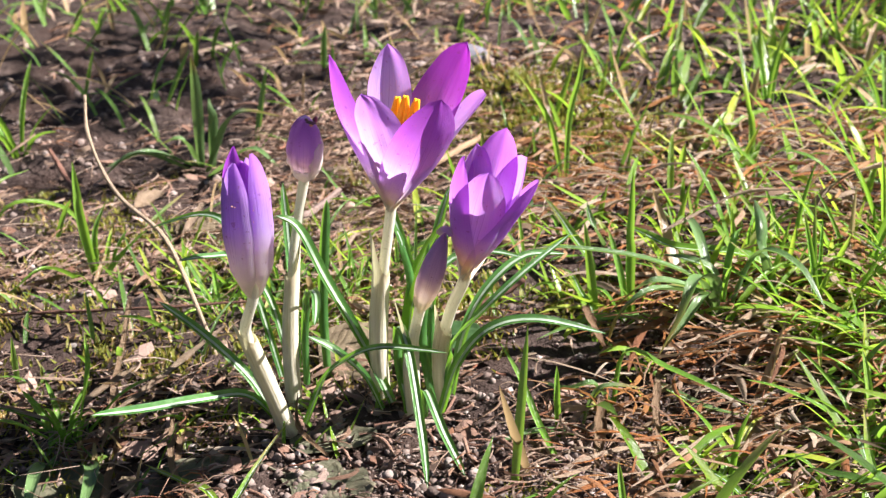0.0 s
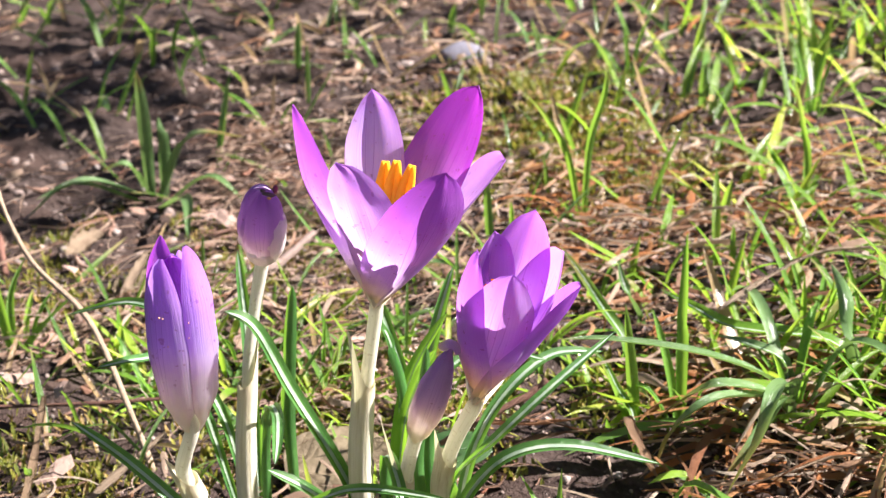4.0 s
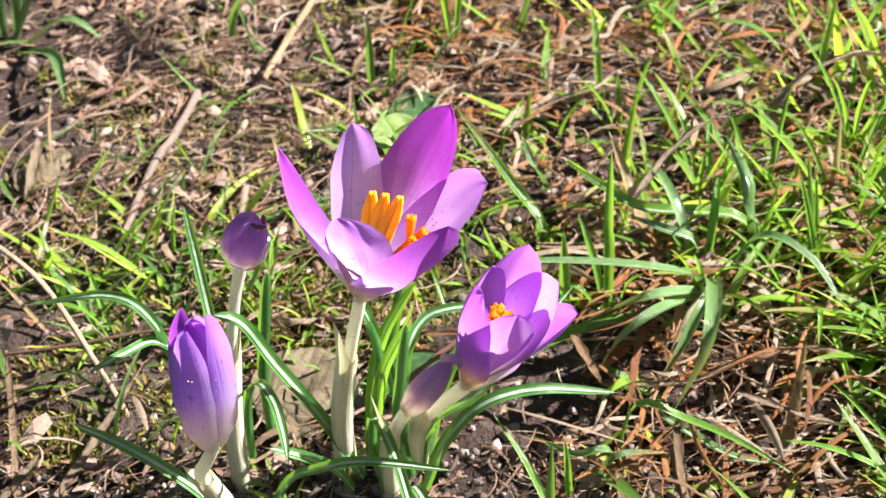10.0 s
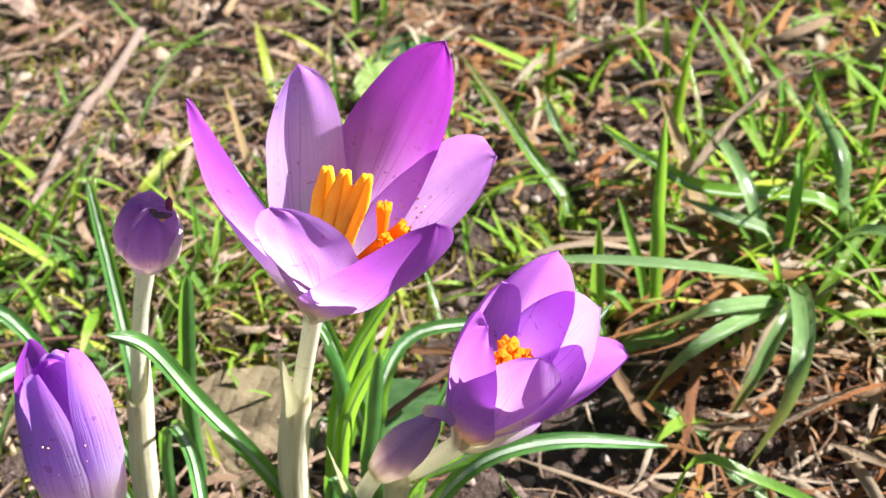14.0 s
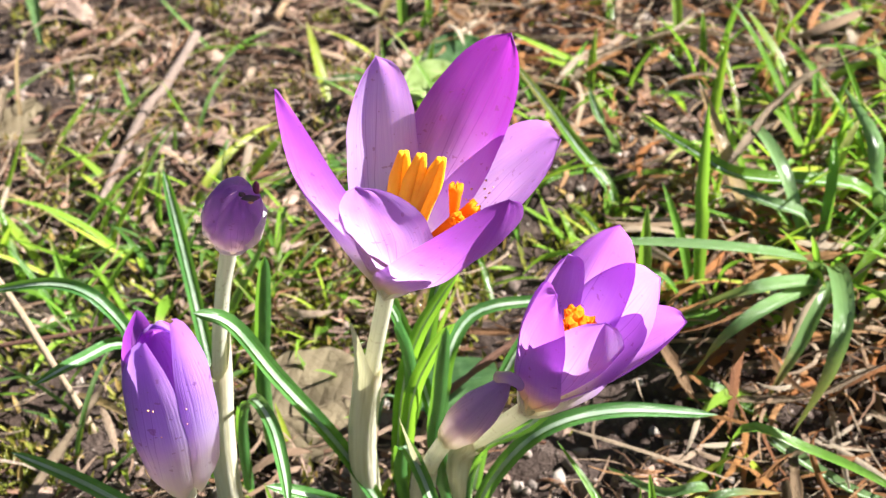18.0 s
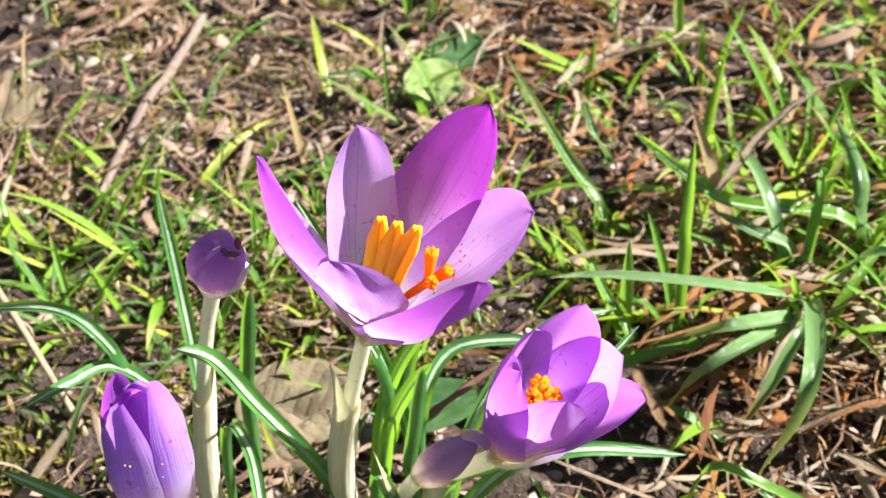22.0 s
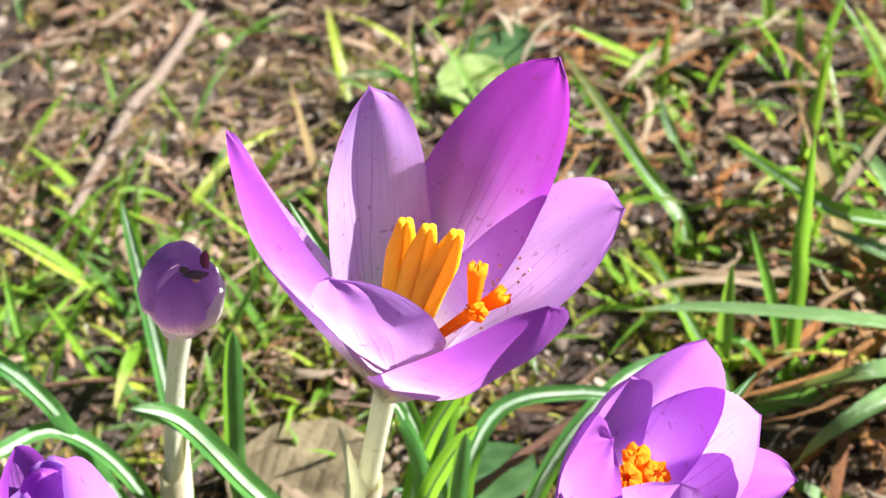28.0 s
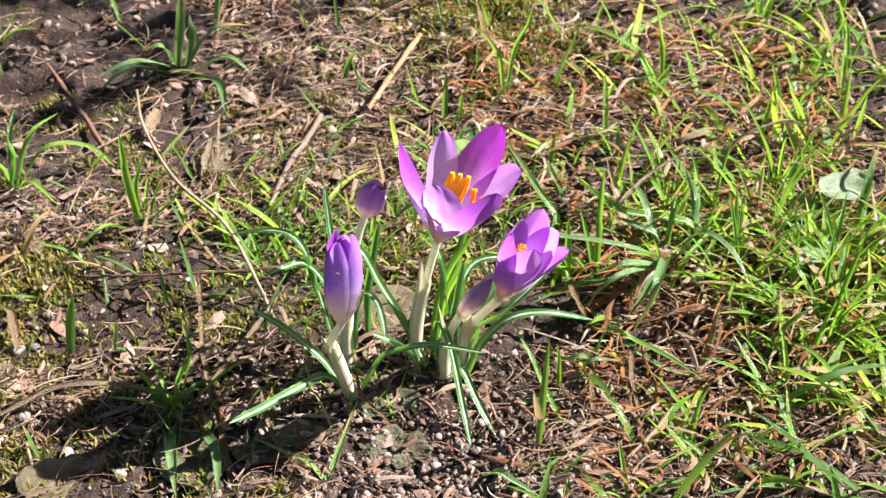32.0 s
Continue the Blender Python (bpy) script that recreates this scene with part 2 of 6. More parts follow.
def grass_material(name, greens, dry, dry_share, through=0.42, bright=(0.30, 0.55, 0.04), island=True):
    """Grass blades: every blade has its own green, some are yellow or brown towards the tip."""
    m, n, l = mat_new(name)
    uv, u, v = uv_split(n, l)
    if island:
        geo = n.new("ShaderNodeNewGeometry")
        r = geo.outputs["Random Per Island"]
    else:
        oi = n.new("ShaderNodeObjectInfo")
        r = oi.outputs["Random"]
    col = ramp(n, l, r, [(i / (len(greens) - 1), c) for i, c in enumerate(greens)])
    g = noise_tex(n, l, stretched(n, l, uv, 26.0, 2.0), 1.0, 4.0)
    g = ramp(n, l, g, [(0.32, (0.0,) * 3), (0.66, (1.0,) * 3)])
    col = mix_rgb(n, l, math_node(n, l, "MULTIPLY", g, 0.30), col, (0.06, 0.16, 0.03))
    r2 = math_node(n, l, "FRACT", math_node(n, l, "MULTIPLY", r, 37.7))
    r3 = math_node(n, l, "FRACT", math_node(n, l, "MULTIPLY", r, 91.3))
    start = math_node(n, l, "ADD", math_node(n, l, "MULTIPLY", r3, 0.9), 0.55)
    tipd = math_node(n, l, "MULTIPLY", math_node(n, l, "MAXIMUM", math_node(n, l, "SUBTRACT", v, start), 0.0), 5.0)
    tipd = math_node(n, l, "MINIMUM", tipd, 1.0)
    isdry = math_node(n, l, "LESS_THAN", r2, dry_share)
    col = mix_rgb(n, l, math_node(n, l, "MULTIPLY", tipd, 0.65), col, dry)
    col = mix_rgb(n, l, math_node(n, l, "MULTIPLY", isdry, 0.9), col, dry)
    glow = mix_rgb(n, l, math_node(n, l, "MULTIPLY", math_node(n, l, "SUBTRACT", 1.0, isdry), 0.6), col, bright)
    return finish(m, n, l, col, 0.24, 0.6, through, glow, g, 0.5, 0.0005)


def soil_material():
    m, n, l = mat_new("dry_soil")
    tc = n.new("ShaderNodeTexCoord")
    vec = tc.outputs["Object"]
    big = noise_tex(n, l, vec, 22.0, 5.0, 0.6)
    mid = noise_tex(n, l, vec, 140.0, 6.0, 0.65)
    fine = noise_tex(n, l, vec, 700.0, 4.0, 0.7)
    col = ramp(n, l, mid, [(0.36, (0.022, 0.016, 0.014)), (0.56, (0.085, 0.064, 0.054)), (0.78, (0.24, 0.19, 0.165))])
    col = mix_rgb(n, l, ramp(n, l, big, [(0.42, (0.20,) * 3), (0.62, (0.80,) * 3)]), col, (0.060, 0.038, 0.029))
    grit = ramp(n, l, fine, [(0.64, (0.0,) * 3), (0.70, (1.0,) * 3)])
    col = mix_rgb(n, l, math_node(n, l, "MULTIPLY", grit, 0.6), col, (0.34, 0.29, 0.25))
    h = math_node(n, l, "ADD", mid, math_node(n, l, "MULTIPLY", fine, 0.4))
    return finish(m, n, l, col, 0.95, 0.15, 0.0, None, h, 1.0, 0.005)


def crumb_material(name, stops, rough=0.9, island=True, bumps=900.0):
    m, n, l = mat_new(name)
    tc = n.new("ShaderNodeTexCoord")
    if island:
        geo = n.new("ShaderNodeNewGeometry")
        r = geo.outputs["Random Per Island"]
    else:
        oi = n.new("ShaderNodeObjectInfo")
        r = oi.outputs["Random"]
    col = ramp(n, l, r, stops)
    fine = noise_tex(n, l, tc.outputs["Object"], bumps, 5.0, 0.65)
    col = mix_rgb(n, l, math_node(n, l, "MULTIPLY", fine, 0.66), col, (0.08, 0.058, 0.046))
    return finish(m, n, l, col, rough, 0.25, 0.0, None, fine, 0.7, 0.0008)


def litter_material(name, stops, through=0.12, island=True):
    m, n, l = mat_new(name)
    uv, u, v = uv_split(n, l)
    if island:
        geo = n.new("ShaderNodeNewGeometry")
        r = geo.outputs["Random Per Island"]
    else:
        oi = n.new("ShaderNodeObjectInfo")
        r = oi.outputs["Random"]
    col = ramp(n, l, r, stops)
    g = noise_tex(n, l, stretched(n, l, uv, 22.0, 3.0), 1.0, 5.0, 0.65)
    g = ramp(n, l, g, [(0.30, (0.0,) * 3), (0.68, (1.0,) * 3)])
    col = mix_rgb(n, l, math_node(n, l, "MULTIPLY", g, 0.42), col, (0.14, 0.08, 0.046))
    return finish(m, n, l, col, 0.75, 0.25, through, col, g, 0.8, 0.0008)


def dead_leaf_material(name, a, b, c):
    m, n, l = mat_new(name)
    uv, u, v = uv_split(n, l)
    tc = n.new("ShaderNodeTexCoord")
    big = noise_tex(n, l, tc.outputs["Object"], 110.0, 4.0, 0.6)
    fine = noise_tex(n, l, tc.outputs["Object"], 800.0, 4.0, 0.65)
    col = ramp(n, l, big, [(0.32, a), (0.5, b), (0.68, c)])
    d0 = math_node(n, l, "ABSOLUTE", math_node(n, l, "SUBTRACT", u, 0.5))
    ribs = math_node(n, l, "ABSOLUTE", math_node(n, l, "SINE", math_node(n, l, "MULTIPLY", math_node(n, l, "SUBTRACT", v, math_node(n, l, "MULTIPLY", d0, 0.7)), 26.0)))
    ribm = ramp(n, l, ribs, [(0.0, (1.0,) * 3), (0.12, (0.0,) * 3)])
    col = mix_rgb(n, l, math_node(n, l, "MULTIPLY", ribm, 0.35), col, (0.42, 0.36, 0.24))
    col = mix_rgb(n, l, math_node(n, l, "MULTIPLY", fine, 0.4), col, (0.14, 0.10, 0.07))
    return finish(m, n, l, col, 0.7, 0.3, 0.15, col, math_node(n, l, "ADD", fine, math_node(n, l, "MULTIPLY", ribs, 0.5)), 0.6, 0.0008)


M_BRACT = plain_plant("white_bract", (0.74, 0.70, 0.68), (0.88, 0.85, 0.80), 0.4, 0.55, (24.0, 2.0), (0.88, 0.84, 0.80))
M_STEM, M_SHEATH = stem_material(), sheath_material()
M_ANTHER = plain_plant("yellow_anther", (0.98, 0.52, 0.015), (1.0, 0.72, 0.04), 0.7, 0.40, (20.0, 30.0), (0.98, 0.56, 0.02), 0.2)
M_POLLEN = plain_plant("pollen", (0.70, 0.36, 0.14), (0.86, 0.56, 0.30), 0.8, 0.2, (8.0, 8.0), (0.8, 0.5, 0.2), 0.2)
M_STIGMA = plain_plant("orange_stigma", (0.93, 0.25, 0.01), (0.98, 0.34, 0.012), 0.75, 0.55, (20.0, 20.0), (0.98, 0.40, 0.015), 0.2)
M_CROCUS_LEAF = plain_plant("dark_green_leaf", (0.038, 0.13, 0.036), (0.09, 0.24, 0.06), 0.22, 0.30, (26.0, 3.0), (0.24, 0.52, 0.04))
M_FRESH_LEAF = plain_plant("fresh_green_leaf", (0.08, 0.22, 0.03), (0.18, 0.38, 0.05), 0.3, 0.40, (20.0, 3.0), (0.30, 0.58, 0.04))
M_MIDRIB = plain_plant("white_midrib", (0.20, 0.34, 0.19), (0.52, 0.63, 0.47), 0.30, 0.2, (18.0, 4.0), (0.5, 0.65, 0.35))
M_GRASS = grass_material("meadow_grass", [(0.10, 0.26, 0.025), (0.27, 0.48, 0.035), (0.18, 0.36, 0.045), (0.42, 0.56, 0.05), (0.52, 0.56, 0.08)], (0.52, 0.40, 0.20), 0.05, 0.48, (0.42, 0.66, 0.05))
M_GRASS_FAR = grass_material("sparse_grass", [(0.06, 0.15, 0.03), (0.13, 0.27, 0.04), (0.10, 0.20, 0.06), (0.22, 0.36, 0.06)], (0.44, 0.30, 0.15), 0.25)
M_BLADE = grass_material("grass_blade", [(0.09, 0.24, 0.03), (0.18, 0.38, 0.04), (0.14, 0.31, 0.05), (0.28, 0.46, 0.05)], (0.44, 0.32, 0.13), 0.0, island=False)
M_BROAD = grass_material("broad_grass_blade", [(0.10, 0.18, 0.065), (0.14, 0.25, 0.09), (0.18, 0.29, 0.12)], (0.40, 0.20, 0.06), 0.0, 0.30, (0.25, 0.42, 0.08), island=False)
M_SOIL = soil_material()
M_CRUMB = crumb_material("soil_crumbs", [(0.0, (0.09, 0.066, 0.054)), (0.4, (0.21, 0.165, 0.14)), (0.80, (0.29, 0.235, 0.20)), (1.0, (0.38, 0.33, 0.29))])
M_CHIP = crumb_material("bark_chips", [(0.0, (0.06, 0.038, 0.028)), (0.25, (0.13, 0.085, 0.062)), (0.5, (0.24, 0.165, 0.125)), (0.7, (0.16, 0.075, 0.042)), (0.9, (0.32, 0.235, 0.185)), (1.0, (0.44, 0.35, 0.28))])
M_FRAGMENT = crumb_material("leaf_fragments", [(0.0, (0.24, 0.15, 0.11)), (0.3, (0.40, 0.28, 0.22)), (0.6, (0.42, 0.30, 0.235)), (0.8, (0.32, 0.18, 0.115)), (1.0, (0.48, 0.38, 0.31))], 0.8)
M_GRAVEL = crumb_material("pale_grit", [(0.0, (0.14, 0.12, 0.105)), (0.6, (0.30, 0.265, 0.235)), (1.0, (0.52, 0.48, 0.44))], 0.8)
M_PEBBLE = crumb_material("pebble", [(0.0, (0.26, 0.24, 0.22)), (0.5, (0.42, 0.38, 0.34)), (1.0, (0.55, 0.50, 0.45))], 0.75, False, 1500.0)
M_STONE = crumb_material("blue_grey_stone", [(0.0, (0.16, 0.17, 0.21)), (1.0, (0.22, 0.23, 0.27))], 0.7, False, 700.0)
STRAWS = [(0.0, (0.16, 0.085, 0.055)), (0.22, (0.40, 0.27, 0.18)), (0.5, (0.58, 0.45, 0.33)), (0.72, (0.34, 0.15, 0.07)), (1.0, (0.74, 0.62, 0.48))]
M_LITTER = litter_material("dead_grass_litter", STRAWS)
M_TWIGLET = litter_material("brown_twiglets", [(0.0, (0.17, 0.09, 0.065)), (0.3, (0.34, 0.20, 0.14)), (0.6, (0.46, 0.33, 0.25)), (0.8, (0.30, 0.11, 0.06)), (1.0, (0.55, 0.44, 0.34))], 0.0)
M_RUSTY = litter_material("rusty_dead_grass", [(0.0, (0.15, 0.065, 0.035)), (0.2, (0.58, 0.27, 0.08)), (0.42, (0.60, 0.46, 0.32)), (0.55, (0.24, 0.10, 0.05)), (0.7, (0.58, 0.22, 0.06)), (0.82, (0.58, 0.44, 0.30)), (1.0, (0.76, 0.65, 0.49))], 0.22)
M_STRAW = litter_material("dry_stalk", [(0.0, (0.42, 0.28, 0.16)), (0.5, (0.52, 0.38, 0.24)), (1.0, (0.40, 0.20, 0.09))], 0.1, False)
M_PALE_STRAW = litter_material("bleached_stalk", [(0.0, (0.55, 0.43, 0.29)), (1.0, (0.62, 0.50, 0.36))], 0.1, False)
M_GREYROOT = litter_material("weathered_root", [(0.0, (0.26, 0.20, 0.17)), (1.0, (0.34, 0.27, 0.23))], 0.0, False)
M_TWIG = litter_material("brown_twig", [(0.0, (0.17, 0.085, 0.06)), (1.0, (0.24, 0.12, 0.085))], 0.0, False)
M_DEADLEAF = dead_leaf_material("brown_dead_leaf", (0.15, 0.12, 0.07), (0.28, 0.23, 0.14), (0.38, 0.32, 0.20))
M_GREYLEAF = dead_leaf_material("grey_green_dead_leaf", (0.10, 0.13, 0.07), (0.19, 0.21, 0.13), (0.28, 0.27, 0.18))
M_ROUNDLEAF = plain_plant("round_green_leaf", (0.30, 0.42, 0.12), (0.48, 0.58, 0.28), 0.45, 0.3, (8.0, 8.0), (0.4, 0.6, 0.15))
M_DARKLEAF = plain_plant("dark_round_leaf", (0.06, 0.14, 0.055), (0.12, 0.23, 0.09), 0.35, 0.25, (8.0, 8.0), (0.2, 0.4, 0.08))
M_PALELEAF = plain_plant("pale_hairy_leaf", (0.24, 0.32, 0.20), (0.46, 0.54, 0.38), 0.6, 0.25, (16.0, 16.0), (0.45, 0.58, 0.3))
M_MOSS = grass_material("moss", [(0.10, 0.12, 0.02), (0.20, 0.20, 0.03), (0.30, 0.27, 0.05), (0.16, 0.18, 0.03)], (0.36, 0.24, 0.08), 0.2, 0.3, (0.42, 0.42, 0.05))
M_TORN = plain_plant("torn_tissue", (0.02, 0.015, 0.02), (0.16, 0.10, 0.08), 0.7, 0.0, (30.0, 30.0))
M_DARKHOLE = plain_plant("bitten_tip", (0.08, 0.02, 0.03), (0.30, 0.04, 0.06), 0.6, 0.0)

# ---- building tools ----
ORIGIN = {}


def smooth01(a, b, x):
    t = min(max((x - a) / (b - a), 0.0), 1.0)
    return t * t * (3 - 2 * t)


def gz(x, y):
    """Height of the soil in cm: a low rise behind the flowers, with clods and hollows."""
    h = -1.25 + 1.1 * smooth01(0.0, 9.0, y) - 0.5 * smooth01(16.0, 36.0, y)
    near = 1.0 - smooth01(60.0, 140.0, math.hypot(x, y - 15))
    h += near * 0.55 * noise.noise((x * 0.16, y * 0.16, 3.1)) + near * 0.30 * noise.noise((x * 0.55, y * 0.55, 7.7))
    h += near * 0.20 * noise.noise((x * 1.6, y * 1.6, 1.7))
    rough = smooth01(18.0, 32.0, y) * near
    h += rough * (0.8 * noise.noise((x * 0.33, y * 0.33, 5.3)) + 0.45 * noise.noise((x * 0.9, y * 0.9, 9.9)))
    return h


def thing(name, base, label, category, group="", kind=""):
    ob = new(name)
    ob.empty_display_size = 0.01
    ob.location = Vector(base) * CM
    ORIGIN[ob] = Vector(base) * CM
    return tagged(ob, label, category, group, kind)


def part(name, bm, material, parent=None, label="", origin=None):
    """One bmesh, built in world cm, linked as one mesh object under its thing or part."""
    org = Vector(origin) * CM if origin is not None else (ORIGIN[parent] if parent is not None else Vector((0, 0, 0)))
    me = bpy.data.meshes.new(name)
    bmesh.ops.transform(bm, matrix=Matrix.Translation(-org) @ Matrix.Scale(CM, 4), verts=bm.verts)
    bm.to_mesh(me)
    bm.free()
    me.polygons.foreach_set("use_smooth", [True] * len(me.polygons))
    me.materials.append(material)
    ob = new(name, me)
    if parent is not None:
        ob.parent = parent
        ob.location = org - ORIGIN[parent]
    else:
        ob.location = org
    ORIGIN[ob] = org
    if label:
        ob["label"] = label
    return ob


def curve_at(pts, v):
    """A smooth curve through the points, v from 0 to 1."""
    n = len(pts) - 1
    f = min(max(v, 0.0), 1.0) * n
    i = min(int(f), n - 1)
    t = f - i
    p1, p2 = Vector(pts[i]), Vector(pts[i + 1])
    p0 = Vector(pts[i - 1]) if i > 0 else p1 * 2 - p2
    p3 = Vector(pts[i + 2]) if i + 2 <= n else p2 * 2 - p1
    return 0.5 * ((2 * p1) + (p2 - p0) * t + (2 * p0 - 5 * p1 + 4 * p2 - p3) * t * t + (3 * p1 - p0 - 3 * p2 + p3) * t ** 3)


def grid_mesh(rows):
    """Quads over a grid of points, with a UV map (across, along)."""
    bm = bmesh.new()
    uvl = bm.loops.layers.uv.new("UVMap")
    nr, nc = len(rows), len(rows[0])
    vs = [[bm.verts.new(p) for p in r] for r in rows]
    for i in range(nr - 1):
        for j in range(nc - 1):
            f = bm.faces.new((vs[i][j], vs[i][j + 1], vs[i + 1][j + 1], vs[i + 1][j]))
            for lp, (a, b) in zip(f.loops, ((j, i), (j + 1, i), (j + 1, i + 1), (j, i + 1))):
                lp[uvl].uv = (a / (nc - 1), b / (nr - 1))
    return bm


def grass_width(v):
    return min(1.0, 0.62 + 1.1 * v) * max(0.0, 1.0 - v ** 3.2) ** 0.85 + 0.02


def leaf_width(v):
    return min(1.0, 0.75 + 0.8 * v) * max(0.0, 1.0 - v ** 7) ** 0.6 + 0.04


def ribbon(pts, width, segs=16, cols=4, fold=0.25, profile=grass_width, twist=0.0, up=(0, 0, 1), lift=0.0, wave=0.0):
    """A blade along the points: channelled across, tapering to its tip."""
    rows = []
    upv = Vector(up)
    last = None
    for i in range(segs + 1):
        v = i / segs
        p = curve_at(pts, v)
        t = (curve_at(pts, min(v + 0.02, 1)) - curve_at(pts, max(v - 0.02, 0))).normalized()
        s = t.cross(upv)
        if s.length < 0.15:
            s = last.copy() if last is not None else Vector((1, 0, 0))
        s.normalize()
        if last is not None and s.dot(last) < 0:
            s = -s
        last = s.copy()
        a = twist * v
        nrm = s.cross(t).normalized()
        s2 = s * math.cos(a) + nrm * math.sin(a)
        n2 = s2.cross(t).normalized()
        if n2.z < 0 and twist == 0.0:
            n2 = -n2
        w = width * 0.5 * profile(v)
        row = []
        for j in range(cols + 1):
            u = 2 * j / cols - 1
            row.append(p + s2 * (w * u) + n2 * (fold * w * u * u + lift + wave * w * math.sin(v * 19 + u * 2)))
        rows.append(row)
    return grid_mesh(rows)


def tube(pts, radii, segs=14, sides=12, wob=0.0, seed=0.0):
    rows = []
    side = None
    for i in range(segs + 1):
        v = i / segs
        p = curve_at(pts, v)
        t = (curve_at(pts, min(v + 0.02, 1)) - curve_at(pts, max(v - 0.02, 0))).normalized()
        if side is None:
            side = t.orthogonal().normalized()
        side = (side - t * side.dot(t)).normalized()
        b = t.cross(side)
        f = v * (len(radii) - 1)
        k = min(int(f), len(radii) - 2)
        r = radii[k] + (radii[k + 1] - radii[k]) * (f - k)
        row = []
        for j in range(sides + 1):
            a = 2 * math.pi * (j % sides) / sides
            rr = r * (1 + wob * noise.noise((math.cos(a) * 1.5 + seed, math.sin(a) * 1.5, v * 9)))
            row.append(p + (side * math.cos(a) + b * math.sin(a)) * rr)
        rows.append(row)
    bm = grid_mesh(rows)
    bmesh.ops.remove_doubles(bm, verts=bm.verts, dist=1e-5)
    bmesh.ops.holes_fill(bm, edges=[e for e in bm.edges if e.is_boundary], sides=0)
    return bm


def tepal_width(v, sharp=0.56):
    """Narrow at the throat, broadest past the middle, rounded with a slight point."""
    if v < 0.58:
        return 0.16 + 0.84 * math.sin(math.pi / 2 * v / 0.58) ** 0.78
    return max(0.0, 1 - ((v - 0.58) / 0.42) ** 2.2) ** sharp


def tepal(base, tip, centre, width, bulge=0.18, cup=0.55, curl=0.0, segs=20, cols=12, skew=0.0, crinkle=0.035, seed=0.0, face=None, sway=(0, 0, 0), sharp=0.56):
    """One tepal from the throat to its tip, cupped towards the flower's centre line."""
    b, t, c = Vector(base), Vector(tip), Vector(centre)
    ax = (t - b)
    length = ax.length
    mid_c = b.lerp(c, 0.55)
    out = Vector(face) if face is not None else (b.lerp(t, 0.6) - mid_c)
    out = (out - ax.normalized() * out.dot(ax.normalized())).normalized()
    p1 = b + ax * 0.30 + out * (bulge * 0.42 * length)
    p2 = b + ax * 0.72 + out * ((bulge * 1.05 + curl) * length)
    p1, p2 = p1 + Vector(sway) * 0.6, p2 + Vector(sway)
    rows = []
    for i in range(segs + 1):
        v = i / segs
        k = 1 - v
        p = b * k ** 3 + p1 * (3 * k * k * v) + p2 * (3 * k * v * v) + t * v ** 3
        d = ((p1 - b) * (3 * k * k) + (p2 - p1) * (6 * k * v) + (t - p2) * (3 * v * v)).normalized()
        side = d.cross(out).normalized()
        inn = -(out - d * out.dot(d)).normalized()
        w = width * 0.5 * tepal_width(v, sharp)
        row = []
        for j in range(cols + 1):
            u = 2 * j / cols - 1
            cc = cup * (1.25 - 0.65 * v)
            off = w * cc * (u * u - 0.12 * math.exp(-(u * 5) ** 2))
            ru = 1 + 0.06 * noise.noise((v * 7.0, seed * 3.3, 1.0 if u > 0 else 5.0)) * abs(u)
            cr = crinkle * width * noise.noise((u * 2.2 + seed * 7.1, v * 4.0, seed))
            row.append(p + side * (w * ru * (u - 0.10 * cc * u ** 3) + skew * width * v * v) + inn * (off + cr))
        rows.append(row)
    return grid_mesh(rows)


def bud_tepal(base, tip, phi, half, radius, prof, lean_ref=(0, 0, 1), segs=20, cols=10, start=0.0, end=1.0, tip_open=0.0, ripple=0.0, swell=0.12, blunt=9.0, shut=0.93, round_tip=6.0, vein=0.0):
    """A tepal lying on a closed bud: a strip of its surface, rounded off at the tip."""
    b, t = Vector(base), Vector(tip)
    ax = (t - b).normalized()
    e1 = Vector((0, 1, 0)).cross(ax).normalized()
    e2 = ax.cross(e1).normalized()
    length = (t - b).length
    rows = []
    for i in range(segs + 1):
        v = i / segs
        h = start + (end - start) * v
        r = radius * prof(h) * (1 - shut * v ** blunt) + tip_open * radius * v ** 4
        a_w = half * (min(1.0, v * 4 + 0.35)) * max(0.02, 1 - v ** round_tip) ** 0.5
        row = []
        for j in range(cols + 1):
            u = 2 * j / cols - 1
            a = phi + a_w * u
            rr = r * (1 + swell * (1 - abs(u) ** 3) - vein * math.exp(-(u * 8) ** 2) * min(1, v * 3) + ripple * noise.noise((u * 2, v * 5, phi)))
            row.append(b + ax * (h * length) + e1 * (rr * math.cos(a)) + e2 * (rr * math.sin(a)))
        rows.append(row)
    return grid_mesh(rows)


